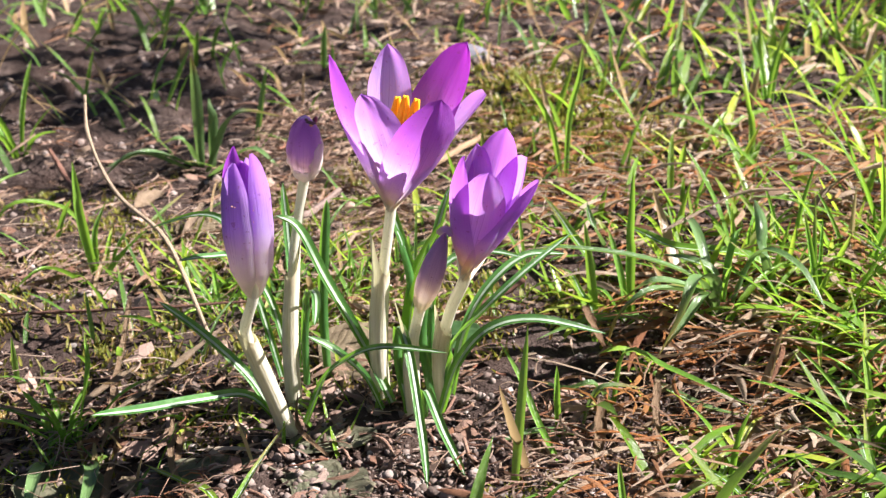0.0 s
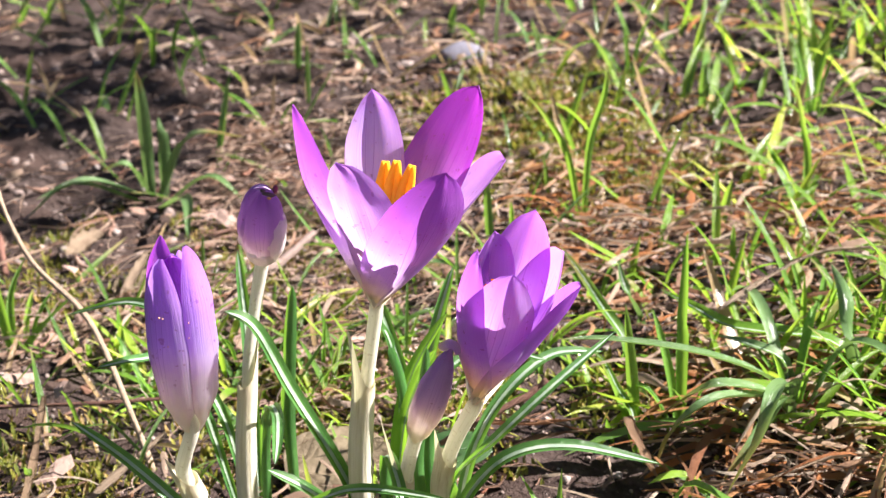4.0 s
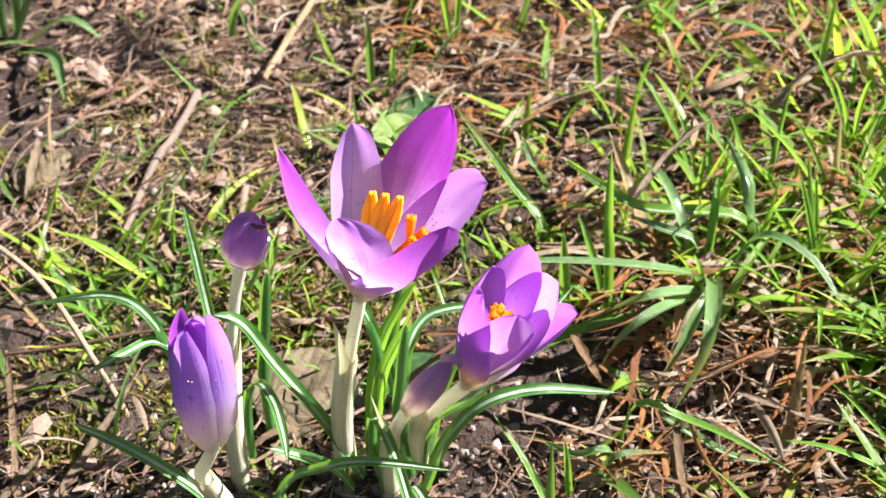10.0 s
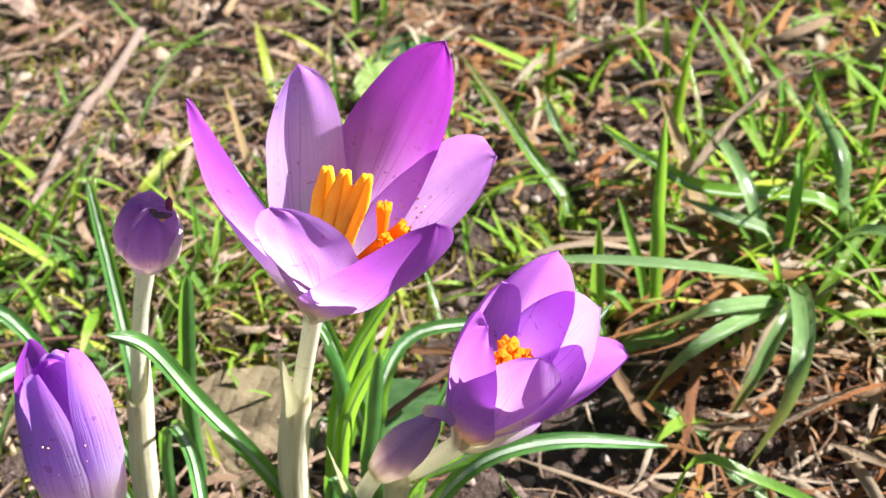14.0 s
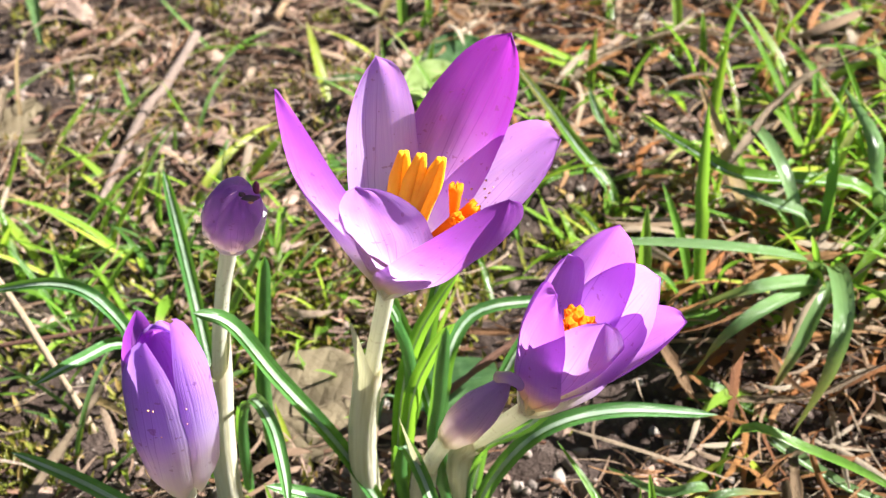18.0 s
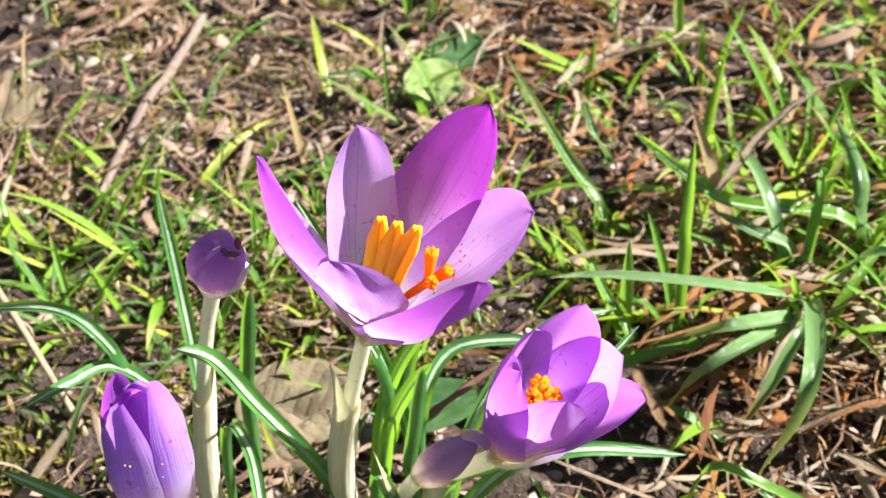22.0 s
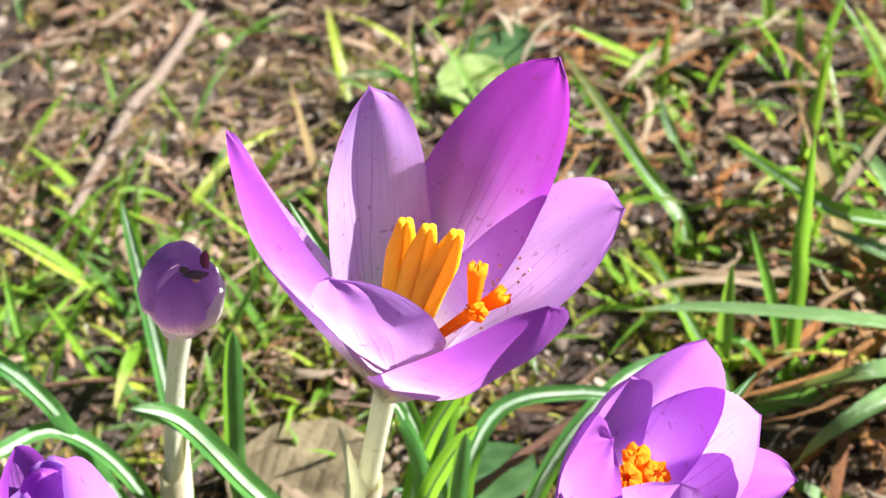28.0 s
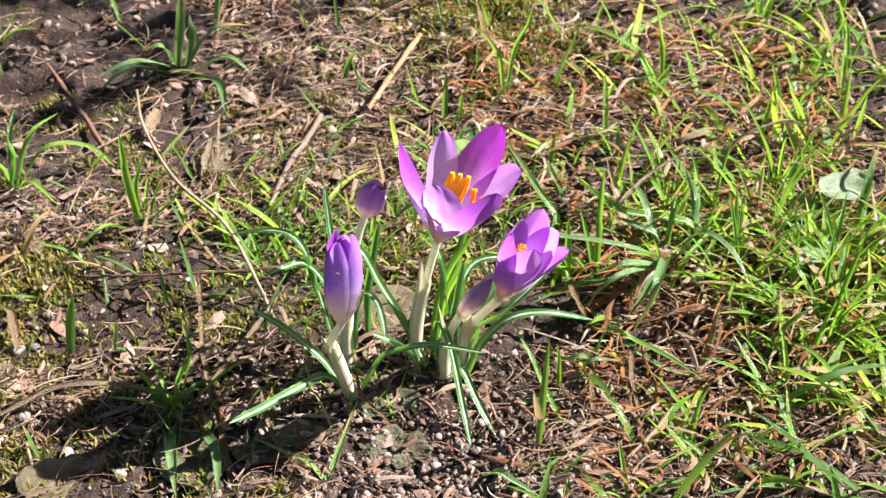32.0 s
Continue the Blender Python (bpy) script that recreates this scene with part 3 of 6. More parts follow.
def batch_blades(name, blades, material, segs=6, seed=1):
    """Many thin blades in one mesh. Each: root x, y, z, azimuth, length, lean, droop, width, twist."""
    verts, faces, uvs = [], [], []
    for (x, y, z, az, ln, lean, droop, wd, tw) in blades:
        dx, dy = math.cos(az), math.sin(az)
        k0 = len(verts)
        for i in range(segs + 1):
            v = i / segs
            out = ln * (lean * v + droop * v * v)
            hz = ln * (math.sqrt(max(0.02, 1 - lean * lean)) * v - droop * 0.9 * v * v * v)
            w = wd * 0.5 * grass_width(v)
            a = tw * v
            sx, sy, sz = -dy * math.cos(a), dx * math.cos(a), math.sin(a)
            cx, cy, cz = x + dx * out, y + dy * out, z + hz
            verts.append(((cx - sx * w) * CM, (cy - sy * w) * CM, (cz - sz * w) * CM))
            verts.append(((cx + dx * w * 0.4) * CM, (cy + dy * w * 0.4) * CM, (cz - w * 0.25) * CM))
            verts.append(((cx + sx * w) * CM, (cy + sy * w) * CM, (cz + sz * w) * CM))
        for i in range(segs):
            q = k0 + 3 * i
            for j in (0, 1):
                faces.append((q + j, q + j + 1, q + j + 4, q + j + 3))
                for (cu, cv) in ((j, i), (j + 1, i), (j + 1, i + 1), (j, i + 1)):
                    uvs.extend((cu * 0.5, cv / segs))
    me = bpy.data.meshes.new(name)
    me.from_pydata(verts, [], faces)
    me.uv_layers.new(name="UVMap").data.foreach_set("uv", uvs)
    me.polygons.foreach_set("use_smooth", [True] * len(me.polygons))
    me.materials.append(material)
    return new(name, me)


def batch_litter(name, items, material, segs=6):
    """Many flat dry bits lying on the ground. Each: x, y, azimuth, length, width, bend, arch, height, roll."""
    verts, faces, uvs = [], [], []
    for (x, y, az, ln, wd, bend, arch, hgt, roll) in items:
        k0 = len(verts)
        zbase = max(gz(x, y), gz(x + math.cos(az) * ln * 0.5, y + math.sin(az) * ln * 0.5), gz(x - math.cos(az) * ln * 0.5, y - math.sin(az) * ln * 0.5))
        for i in range(segs + 1):
            v = i / segs
            s = (v - 0.5) * ln
            a = az + bend * (v - 0.5)
            cx, cy = x + s * math.cos(a), y + s * math.sin(a)
            cz = zbase + hgt + arch * ln * (1 - (2 * v - 1) ** 2) + 0.25 * ln * roll * (v - 0.5)
            w = wd * 0.5 * (1 - 0.75 * abs(2 * v - 1) ** 3)
            r = roll + v * bend
            sx, sy, sz = -math.sin(a) * math.cos(r), math.cos(a) * math.cos(r), math.sin(r)
            verts.append(((cx - sx * w) * CM, (cy - sy * w) * CM, (cz - sz * w) * CM))
            verts.append((cx * CM, cy * CM, (cz + w * 0.45) * CM))
            verts.append(((cx + sx * w) * CM, (cy + sy * w) * CM, (cz + sz * w) * CM))
        for i in range(segs):
            q = k0 + 3 * i
            for j in (0, 1):
                faces.append((q + j, q + j + 1, q + j + 4, q + j + 3))
                for (cu, cv) in ((j, i), (j + 1, i), (j + 1, i + 1), (j, i + 1)):
                    uvs.extend((cu * 0.5, cv / segs))
    me = bpy.data.meshes.new(name)
    me.from_pydata(verts, [], faces)
    me.uv_layers.new(name="UVMap").data.foreach_set("uv", uvs)
    me.polygons.foreach_set("use_smooth", [True] * len(me.polygons))
    me.materials.append(material)
    return new(name, me)


def lump_template(seed, flat=0.8, rough=0.25):
    bm = bmesh.new()
    bmesh.ops.create_icosphere(bm, subdivisions=1, radius=1.0)
    vs = []
    for v in bm.verts:
        d = 1 + rough * noise.noise(v.co * 1.3 + Vector((seed * 3.7, seed, 0)))
        vs.append((v.co.x * d, v.co.y * d * 0.85, v.co.z * d * flat))
    fs = [tuple(v.index for v in f.verts) for f in bm.faces]
    bm.free()
    return np.array(vs), np.array(fs)


def batch_lumps(name, items, material, rough=0.3):
    """Many small clods in one mesh. Each: x, y, z, size, turn, template."""
    tpl = [lump_template(s + 1, 0.75, rough) for s in range(6)]
    vv, ff, k = [], [], 0
    for (x, y, z, sz, turn, which) in items:
        v, f = tpl[which % 6]
        c, s = math.cos(turn), math.sin(turn)
        r = np.array([[c, -s, 0], [s, c, 0], [0, 0, 1]])
        vv.append((v @ r.T * sz + np.array([x, y, z])) * CM)
        ff.append(f + k)
        k += len(v)
    me = bpy.data.meshes.new(name)
    me.from_pydata(np.concatenate(vv).tolist(), [], np.concatenate(ff).tolist())
    me.polygons.foreach_set("use_smooth", [True] * len(me.polygons))
    me.materials.append(material)
    return new(name, me)


def batch_chips(name, items, material):
    """Many thin crooked flakes in one mesh. Each: x, y, z, length, width, turn, tilt, roll."""
    verts, faces = [], []
    for n, (x, y, z, ln, wd, turn, tilt, roll) in enumerate(items):
        m = Euler((tilt, roll, turn)).to_matrix()
        k0 = len(verts)
        ring = 6
        verts.append(tuple((m @ Vector((0, 0, 0.10 * wd)) + Vector((x, y, z))) * CM))
        for j in range(ring):
            a = 2 * math.pi * j / ring
            r = 0.75 + 0.5 * math.sin(n * 12.9 + j * 7.3) ** 2
            verts.append(tuple((m @ Vector((math.cos(a) * ln * 0.5 * r, math.sin(a) * wd * 0.5 * r, -0.10 * wd * math.cos(a * 2 + n))) + Vector((x, y, z))) * CM))
        for j in range(ring):
            faces.append((k0, k0 + 1 + j, k0 + 1 + (j + 1) % ring))
    me = bpy.data.meshes.new(name)
    me.from_pydata(verts, [], faces)
    me.materials.append(material)
    return new(name, me)


def batch_twigs(name, items, material, sides=5, segs=4):
    """Many thin round twigs lying about in one mesh. Each: x, y, azimuth, length, radius, bend, height, pitch."""
    verts, faces, uvs = [], [], []
    for n, (x, y, az, ln, rad, bend, hgt, pitch) in enumerate(items):
        k0 = len(verts)
        z0 = gz(x, y) + hgt
        for i in range(segs + 1):
            v = i / segs
            q = (v - 0.5) * ln
            a = az + bend * (v - 0.5) + 0.25 * bend * math.sin(v * 9 + n)
            cx, cy, cz = x + q * math.cos(a), y + q * math.sin(a), z0 + pitch * q + 0.06 * ln * math.sin(v * 5 + n)
            r = rad * (1.0 - 0.35 * v) * (1 + 0.2 * math.sin(v * 17 + n))
            for j in range(sides):
                t = 2 * math.pi * j / sides
                verts.append(((cx - math.sin(a) * math.cos(t) * r) * CM, (cy + math.cos(a) * math.cos(t) * r) * CM, (cz + math.sin(t) * r) * CM))
        for i in range(segs):
            for j in range(sides):
                q0, q1 = k0 + i * sides + j, k0 + i * sides + (j + 1) % sides
                faces.append((q0, q1, q1 + sides, q0 + sides))
                for (cu, cv) in ((j, i), (j + 1, i), (j + 1, i + 1), (j, i + 1)):
                    uvs.extend((cu / sides, cv / segs * ln * 0.5))
    me = bpy.data.meshes.new(name)
    me.from_pydata(verts, [], faces)
    me.uv_layers.new(name="UVMap").data.foreach_set("uv", uvs)
    me.polygons.foreach_set("use_smooth", [True] * len(me.polygons))
    me.materials.append(material)
    return new(name, me)

# ---- ground ----
def spread(lo, hi, step, far, grow=1.35):
    mid = [lo + step * i for i in range(int((hi - lo) / step) + 1)]
    a, b, s = mid[0], mid[-1], step
    left, right = [], []
    while b < far:
        s *= grow
        a -= s
        b += s
        left.append(a)
        right.append(b)
    return left[::-1] + mid + right


def build_ground():
    xs = spread(-24.0, 28.0, 0.30, 40000.0)
    ys = spread(-14.0, 60.0, 0.34, 40000.0)
    verts = [(x * CM, y * CM, gz(x, y) * CM) for y in ys for x in xs]
    nx = len(xs)
    faces = [(j * nx + i, j * nx + i + 1, (j + 1) * nx + i + 1, (j + 1) * nx + i) for j in range(len(ys) - 1) for i in range(nx - 1)]
    me = bpy.data.meshes.new("ground")
    me.from_pydata(verts, [], faces)
    me.polygons.foreach_set("use_smooth", [True] * len(me.polygons))
    me.materials.append(M_SOIL)
    return tagged(new("ground", me), "crumbly dark brown garden soil with grit", "ground", kind="structure")


build_ground()

# ---- crocuses ----
def tall_bud_profile(h):
    """Narrow at the neck, widest at half height, blunt at the top."""
    knots = ((0.0, 0.28), (0.07, 0.52), (0.22, 0.86), (0.45, 1.0), (0.68, 0.98), (0.86, 0.86), (1.0, 0.66))
    for (a, ra), (b, rb) in zip(knots, knots[1:]):
        if h <= b:
            return ra + (rb - ra) * smooth01(a, b, h) * 0.5 + (rb - ra) * (h - a) / (b - a) * 0.5
    return knots[-1][1]


def small_bud_profile(h):
    """A drop: broad below the middle, drawn out to a narrow tip."""
    knots = ((0.0, 0.44), (0.10, 0.74), (0.30, 1.0), (0.52, 0.98), (0.76, 0.74), (0.92, 0.46), (1.0, 0.28))
    for (a, ra), (b, rb) in zip(knots, knots[1:]):
        if h <= b:
            return ra + (rb - ra) * smooth01(a, b, h) * 0.4 + (rb - ra) * (h - a) / (b - a) * 0.6
    return knots[-1][1]


def bud_core(parent, base, tip, radius, prof, end, material):
    """The inner tepals, rolled tightly into one closed body."""
    return part("inner_tepal", bud_tepal(base, tip, 0.3, math.pi, radius, prof, segs=22, cols=20, start=0.30, end=end, ripple=0.05, swell=0.0, blunt=9.0, shut=0.99, round_tip=80.0), material, parent)


def flower_stem(parent, pts, r_low, r_top, label=""):
    return part("stem", tube(pts, [r_low, r_low * 0.95, r_top, r_top * 1.12], 18, 14, 0.06, pts[0][0]), M_STEM, parent, label)


def sheath(parent, pts, r0, r1, seed, label="pale papery sheath with a torn brown tip"):
    """A thin sleeve round the foot of the stem, open and pointed at its top."""
    rows = []
    segs, sides = 14, 14
    side = None
    for i in range(segs + 1):
        v = i / segs
        row = []
        for j in range(sides + 1):
            a = 2 * math.pi * j / sides
            top = 0.64 + 0.36 * max(0.0, math.cos(a - seed)) ** 2 + 0.03 * noise.noise((a * 3.0, seed, 0.5))
            vv = v * top
            p = curve_at(pts, vv)
            t = (curve_at(pts, min(vv + 0.03, 1)) - curve_at(pts, max(vv - 0.03, 0))).normalized()
            s = t.cross(Vector((0, 1, 0))).normalized()
            b = t.cross(s)
            r = r0 + (r1 - r0) * vv
            r *= 1 + 0.07 * noise.noise((math.cos(a) * 2 + seed, math.sin(a) * 2, vv * 7))
            row.append(p + (s * math.cos(a) + b * math.sin(a)) * r)
        rows.append(row)
    return part("sheath", grid_mesh(rows), M_SHEATH, parent, label)


def crocus_leaf(parent, pts, width=0.36, twist=0.0, label=""):
    """Dark leaf with a channelled white stripe along its middle."""
    width *= 0.76
    lf = part("leaf", ribbon(pts, width, 22, 6, 0.55, leaf_width, twist, up=(0.1, -0.5, 0.86)), M_CROCUS_LEAF, parent, label)
    part("midrib", ribbon(pts, width * 0.26, 22, 2, 0.5, leaf_width, twist, up=(0.1, -0.5, 0.86), lift=0.02), M_MIDRIB, lf)
    return lf


def anther(parent, foot, tip, r=0.15):
    f, t = Vector(foot), Vector(tip)
    low = f.lerp(t, 0.16)
    st = part("stamen", tube([f, f.lerp(t, 0.4), f.lerp(t, 0.8)], [0.05, 0.06, 0.04], 8, 8), M_STEM, parent, "yellow stamen", tip)
    side = (t - low).cross(Vector((0, 1, 0))).normalized()
    for k in (-1, 1):
        off = side * (k * r * 0.48)
        part("anther_lobe", tube([low + off, low.lerp(t, 0.35) + off * 1.05, low.lerp(t, 0.75) + off, t + off * 0.45],
                                 [r * 0.45, r * 0.72, r * 0.66, r * 0.30], 12, 10, 0.10, k + tip[0]), M_ANTHER, st)
    return st


def stigma(parent, foot, fork, tips, spread_r=0.13):
    """A style that forks into frilled, thickened lobes."""
    sg = part("stigma", tube([foot, Vector(foot).lerp(Vector(fork), 0.5), fork], [0.05, 0.06, 0.08], 8, 8), M_STIGMA, parent, "frilled orange stigma")
    for k, tp in enumerate(tips):
        f, t = Vector(fork), Vector(tp)
        d = (t - f).normalized()
        side = d.orthogonal().normalized()
        b = d.cross(side)
        rows = []
        for i in range(12):
            v = min(1.0, i / 9)
            r = 0.06 + (spread_r - 0.06) * v ** 1.1
            r *= (1.0, 0.72, 0.30)[i - 9] if i >= 9 else 1.0
            row = []
            for j in range(17):
                a = 2 * math.pi * (j % 16) / 16
                rr = r * (1 + 0.09 * math.sin(a * 5 + k * 2) * v + 0.12 * noise.noise((a * 2, v * 6, k * 3.1)))
                row.append(f.lerp(t, v) + (side * math.cos(a) + b * math.sin(a)) * rr + d * (0.05 * math.sin(a * 6 + k) * v * v + (0.02 if i >= 10 else 0.0)))
            rows.append(row)
        part("stigma_lobe", grid_mesh(rows), M_STIGMA, sg)
    return sg


G_CROCUS = "crocuses in the clump"

# open flower
OPEN_NECK = (-0.72, 1.78, 5.68)
OPEN_C = (0.15, 0.45, 10.2)
croc_open = thing("crocus", (-1.5, 3.2, gz(-1.5, 3.2)), "wide open lilac crocus with yellow stamens", "flower", G_CROCUS)
flower_stem(croc_open, [(-1.5, 3.2, gz(-1.5, 3.2) - 0.3), (-1.42, 2.85, 1.3), (-1.12, 2.3, 3.6), OPEN_NECK, (-0.72, 1.58, 6.2)], 0.18, 0.15)
sheath(croc_open, [(-1.55, 3.2, gz(-1.5, 3.2)), (-1.48, 2.86, 1.3), (-1.25, 2.40, 3.1), (-1.14, 2.05, 4.2), (-1.16, 1.85, 5.3)], 0.30, 0.25, 0.4)
OPEN_TEPALS = [
    # tip, width, bulge, cup, curl, facing, sway, point; the outer three are deeper in colour
    ((-2.02, 1.20, 10.45), 1.45, 0.13, 0.80, 0.02, (-1.0, -0.30, 0.0), (0.15, -0.10, 0.0), 0.62, M_TEPAL_DEEP),
    ((-0.41, 1.45, 10.6), 1.55, 0.11, 0.62, 0.00, None, (0, 0, 0), 0.62, M_TEPAL),
    ((1.77, 1.74, 10.45), 1.58, 0.06, 0.56, 0.00, (0.55, 0.8, 0.0), (-0.05, 0.15, 0), 0.66, M_TEPAL_DARK),
    ((2.20, 0.36, 9.24), 2.00, 0.02, 0.30, -0.02, None, (0, 0, 0), 0.48, M_TEPAL),
    ((-1.12, -0.70, 9.72), 1.45, 0.10, 0.45, 0.02, (-0.30, -1.0, 0.0), (0.55, 0.0, 0.05), 0.62, M_TEPAL),
    ((1.00, -1.52, 9.62), 1.80, 0.14, 0.50, 0.02, (0.30, -1.0, 0.0), (-0.10, 0.0, 0.10), 0.68, M_TEPAL_DEEP),
]
for k, (tp, wd, bl, cp, cl, fc, sw, sharp, mt) in enumerate(OPEN_TEPALS):
    part("tepal", tepal(OPEN_NECK, tp, OPEN_C, wd, bl, cp, cl, 26, 16, seed=k + 1.0, face=fc, sway=sw, sharp=sharp), mt, croc_open, "deep violet outer tepal" if mt in (M_TEPAL_DEEP, M_TEPAL_DARK) else "pale lilac inner tepal with dark veins")
for tp in ((-0.22, 0.72, 9.25), (0.02, 0.45, 9.32), (0.32, 0.40, 9.22)):
    cam.data.dof.focus_object = anther(croc_open, (-0.58 + tp[0] * 0.15, 1.45, 6.5), tp, 0.165)
stigma(croc_open, (-0.5, 1.3, 6.6), (0.42, 0.50, 7.95), [(0.52, 0.55, 8.55), (0.78, 0.42, 8.2), (0.45, 0.25, 8.15)], 0.12)

prng2 = random.Random(19)
for k in range(26):
    bm = bmesh.new()
    bmesh.ops.create_icosphere(bm, subdivisions=1, radius=prng2.uniform(0.012, 0.024))
    f = prng2.uniform(0.42, 0.72)
    c = Vector(OPEN_NECK).lerp(Vector((2.08, 0.35, 9.5)), f) + Vector((prng2.uniform(-0.3, 0.1), prng2.uniform(-0.35, 0.35), 0.02))
    bmesh.ops.translate(bm, verts=bm.verts, vec=c)
    part("pollen_grain", bm, M_POLLEN, croc_open, "orange speck of pollen" if k == 0 else "")

# closed tall bud
BUD_NECK, BUD_TIP = (-4.56, -0.65, 4.25), (-4.36, -1.50, 8.75)
croc_bud = thing("crocus", (-4.3, 1.7, gz(-4.3, 1.7)), "tall closed purple crocus bud on a bent pale stem", "flower", G_CROCUS)
flower_stem(croc_bud, [(-4.3, 1.7, gz(-4.3, 1.7) - 0.3), (-4.75, 0.75, 1.2), (-5.0, 0.05, 2.8), (-4.82, -0.38, 3.55), BUD_NECK, (-4.6, -0.8, 5.0)], 0.18, 0.15)
sheath(croc_bud, [(-4.3, 1.7, gz(-4.3, 1.7)), (-4.72, 0.78, 1.2), (-5.0, 0.12, 2.75), (-5.12, -0.05, 3.4)], 0.28, 0.25, 0.3)
bud_core(croc_bud, BUD_NECK, BUD_TIP, 0.50, tall_bud_profile, 0.90, M_TEPAL_DEEP)
for phi, half, rad, en, sw, bl, sh, rt, mt in ((2.75, 1.15, 0.58, 0.985, 0.10, 9.0, 0.52, 9.0, M_TEPAL_DEEP), (0.90, 1.0, 0.57, 0.90, 0.08, 10.0, 0.55, 9.0, M_TEPAL_BUD), (1.7, 1.0, 0.55, 0.88, 0.06, 10.0, 0.55, 9.0, M_TEPAL_BUD),
                                               (-2.14, 1.0, 0.62, 0.915, 0.14, 9.0, 0.42, 7.0, M_TEPAL_BUD), (-0.28, 0.98, 0.63, 0.955, 0.15, 11.0, 0.36, 10.0, M_TEPAL_BUD)):
    part("tepal", bud_tepal(BUD_NECK, BUD_TIP, phi, half, rad, tall_bud_profile, segs=26, cols=14, end=en, ripple=0.05, swell=sw, blunt=bl, shut=sh, round_tip=rt), mt, croc_bud)

for k, (dx, dz, r) in enumerate(((-0.10, 2.95, 0.04), (-0.03, 2.93, 0.035), (0.44, 2.78, 0.03), (-0.02, 2.30, 0.025), (0.40, 2.45, 0.025))):
    bm = bmesh.new()
    bmesh.ops.create_icosphere(bm, subdivisions=1, radius=r * 0.5)
    h = dz / 4.4
    rad = 0.63 * tall_bud_profile(h) * 1.12
    yy = BUD_NECK[1] - 0.85 * h - math.sqrt(max(0.05, rad * rad - (dx - 0.12) ** 2))
    bmesh.ops.translate(bm, verts=bm.verts, vec=(BUD_NECK[0] + dx - 0.02, yy, BUD_NECK[2] + dz))
    part("pollen_grain", bm, M_POLLEN, croc_bud, "orange speck of pollen" if k == 0 else "")

# small nibbled bud
def nibbled_profile(h):
    """A squat barrel that stays broad almost to its torn end."""
    knots = ((0.0, 0.40), (0.10, 0.74), (0.30, 0.98), (0.56, 1.0), (0.80, 0.86), (0.93, 0.62), (1.0, 0.36))
    for (a, ra), (b, rb) in zip(knots, knots[1:]):
        if h <= b:
            return ra + (rb - ra) * smooth01(a, b, h) * 0.4 + (rb - ra) * (h - a) / (b - a) * 0.6
    return knots[-1][1]


SB_NECK, SB_TIP = (-3.22, 3.0, 6.54), (-2.86, 1.20, 8.78)
croc_small = thing("crocus", (-4.25, 3.4, gz(-4.25, 3.4)), "small dusky crocus bud with a nibbled tip", "flower", G_CROCUS)
flower_stem(croc_small, [(-4.3, 3.5, gz(-4.3, 3.5) - 0.3), (-4.18, 3.3, 1.2), (-3.86, 3.2, 3.8), (-3.52, 3.20, 5.4), (-3.16, 2.90, 6.78)], 0.15, 0.14)
sheath(croc_small, [(-4.3, 3.5, gz(-4.3, 3.5)), (-4.2, 3.3, 1.2), (-3.90, 3.18, 3.6), (-3.70, 3.19, 5.0)], 0.26, 0.22, 3.6)
bud_core(croc_small, SB_NECK, SB_TIP, 0.42, nibbled_profile, 0.95, M_TEPAL_DUSK)
for phi, half, rad, en, sw in ((1.7, 1.25, 0.43, 0.99, 0.16), (-0.1, 1.1, 0.43, 0.97, 0.14), (2.9, 1.0, 0.45, 0.93, 0.16), (-1.55, 1.05, 0.44, 0.95, 0.16)):
    part("tepal", bud_tepal(SB_NECK, SB_TIP, phi, half, rad, nibbled_profile, end=en, ripple=0.12, swell=sw, blunt=9.0, shut=0.72, vein=0.05, round_tip=10.0), M_TEPAL_DUSK, croc_small)
for phi, half, en in ((-0.30, 0.95, 0.66), (2.9, 0.7, 0.50), (-1.6, 0.9, 0.30)):
    part("bract", bud_tepal(SB_NECK, SB_TIP, phi, half, 0.485, nibbled_profile, end=en, ripple=0.10, swell=0.10, blunt=5.0, shut=0.10, tip_open=0.10), M_BRACT, croc_small, "thin white bract round the bud")
SB_AX = (Vector(SB_TIP) - Vector(SB_NECK)).normalized()
SB_RIGHT = Vector((0.97, 0.05, -0.24))
for k, (rt, up, back, sx, sy, mt, lb) in enumerate(((0.30, 0.06, 0.15, 0.06, 0.11, M_DARKHOLE, "dark red nibbled spot"), (0.19, -0.14, 0.08, 0.14, 0.055, M_TORN, "torn dark mouth of the bud"), (0.06, -0.09, 0.05, 0.06, 0.04, M_TORN, "torn dark mouth of the bud"), (0.20, -0.20, 0.13, 0.05, 0.022, M_POLLEN, "pale torn shred"))):
    bm = bmesh.new()
    bmesh.ops.create_icosphere(bm, subdivisions=2, radius=1.0)
    side_up = SB_RIGHT.cross(SB_AX).normalized() * -1.0
    for v in bm.verts:
        d = 1 + 0.5 * noise.noise(v.co * 2 + Vector((k * 5.0, 0, 0)))
        v.co = Vector(SB_TIP) - SB_AX * back + SB_RIGHT * (rt + v.co.x * d * sx) + side_up * (up + v.co.y * d * sy) + SB_AX * (v.co.z * 0.05)
    part("bite_mark", bm, mt, croc_small, lb)

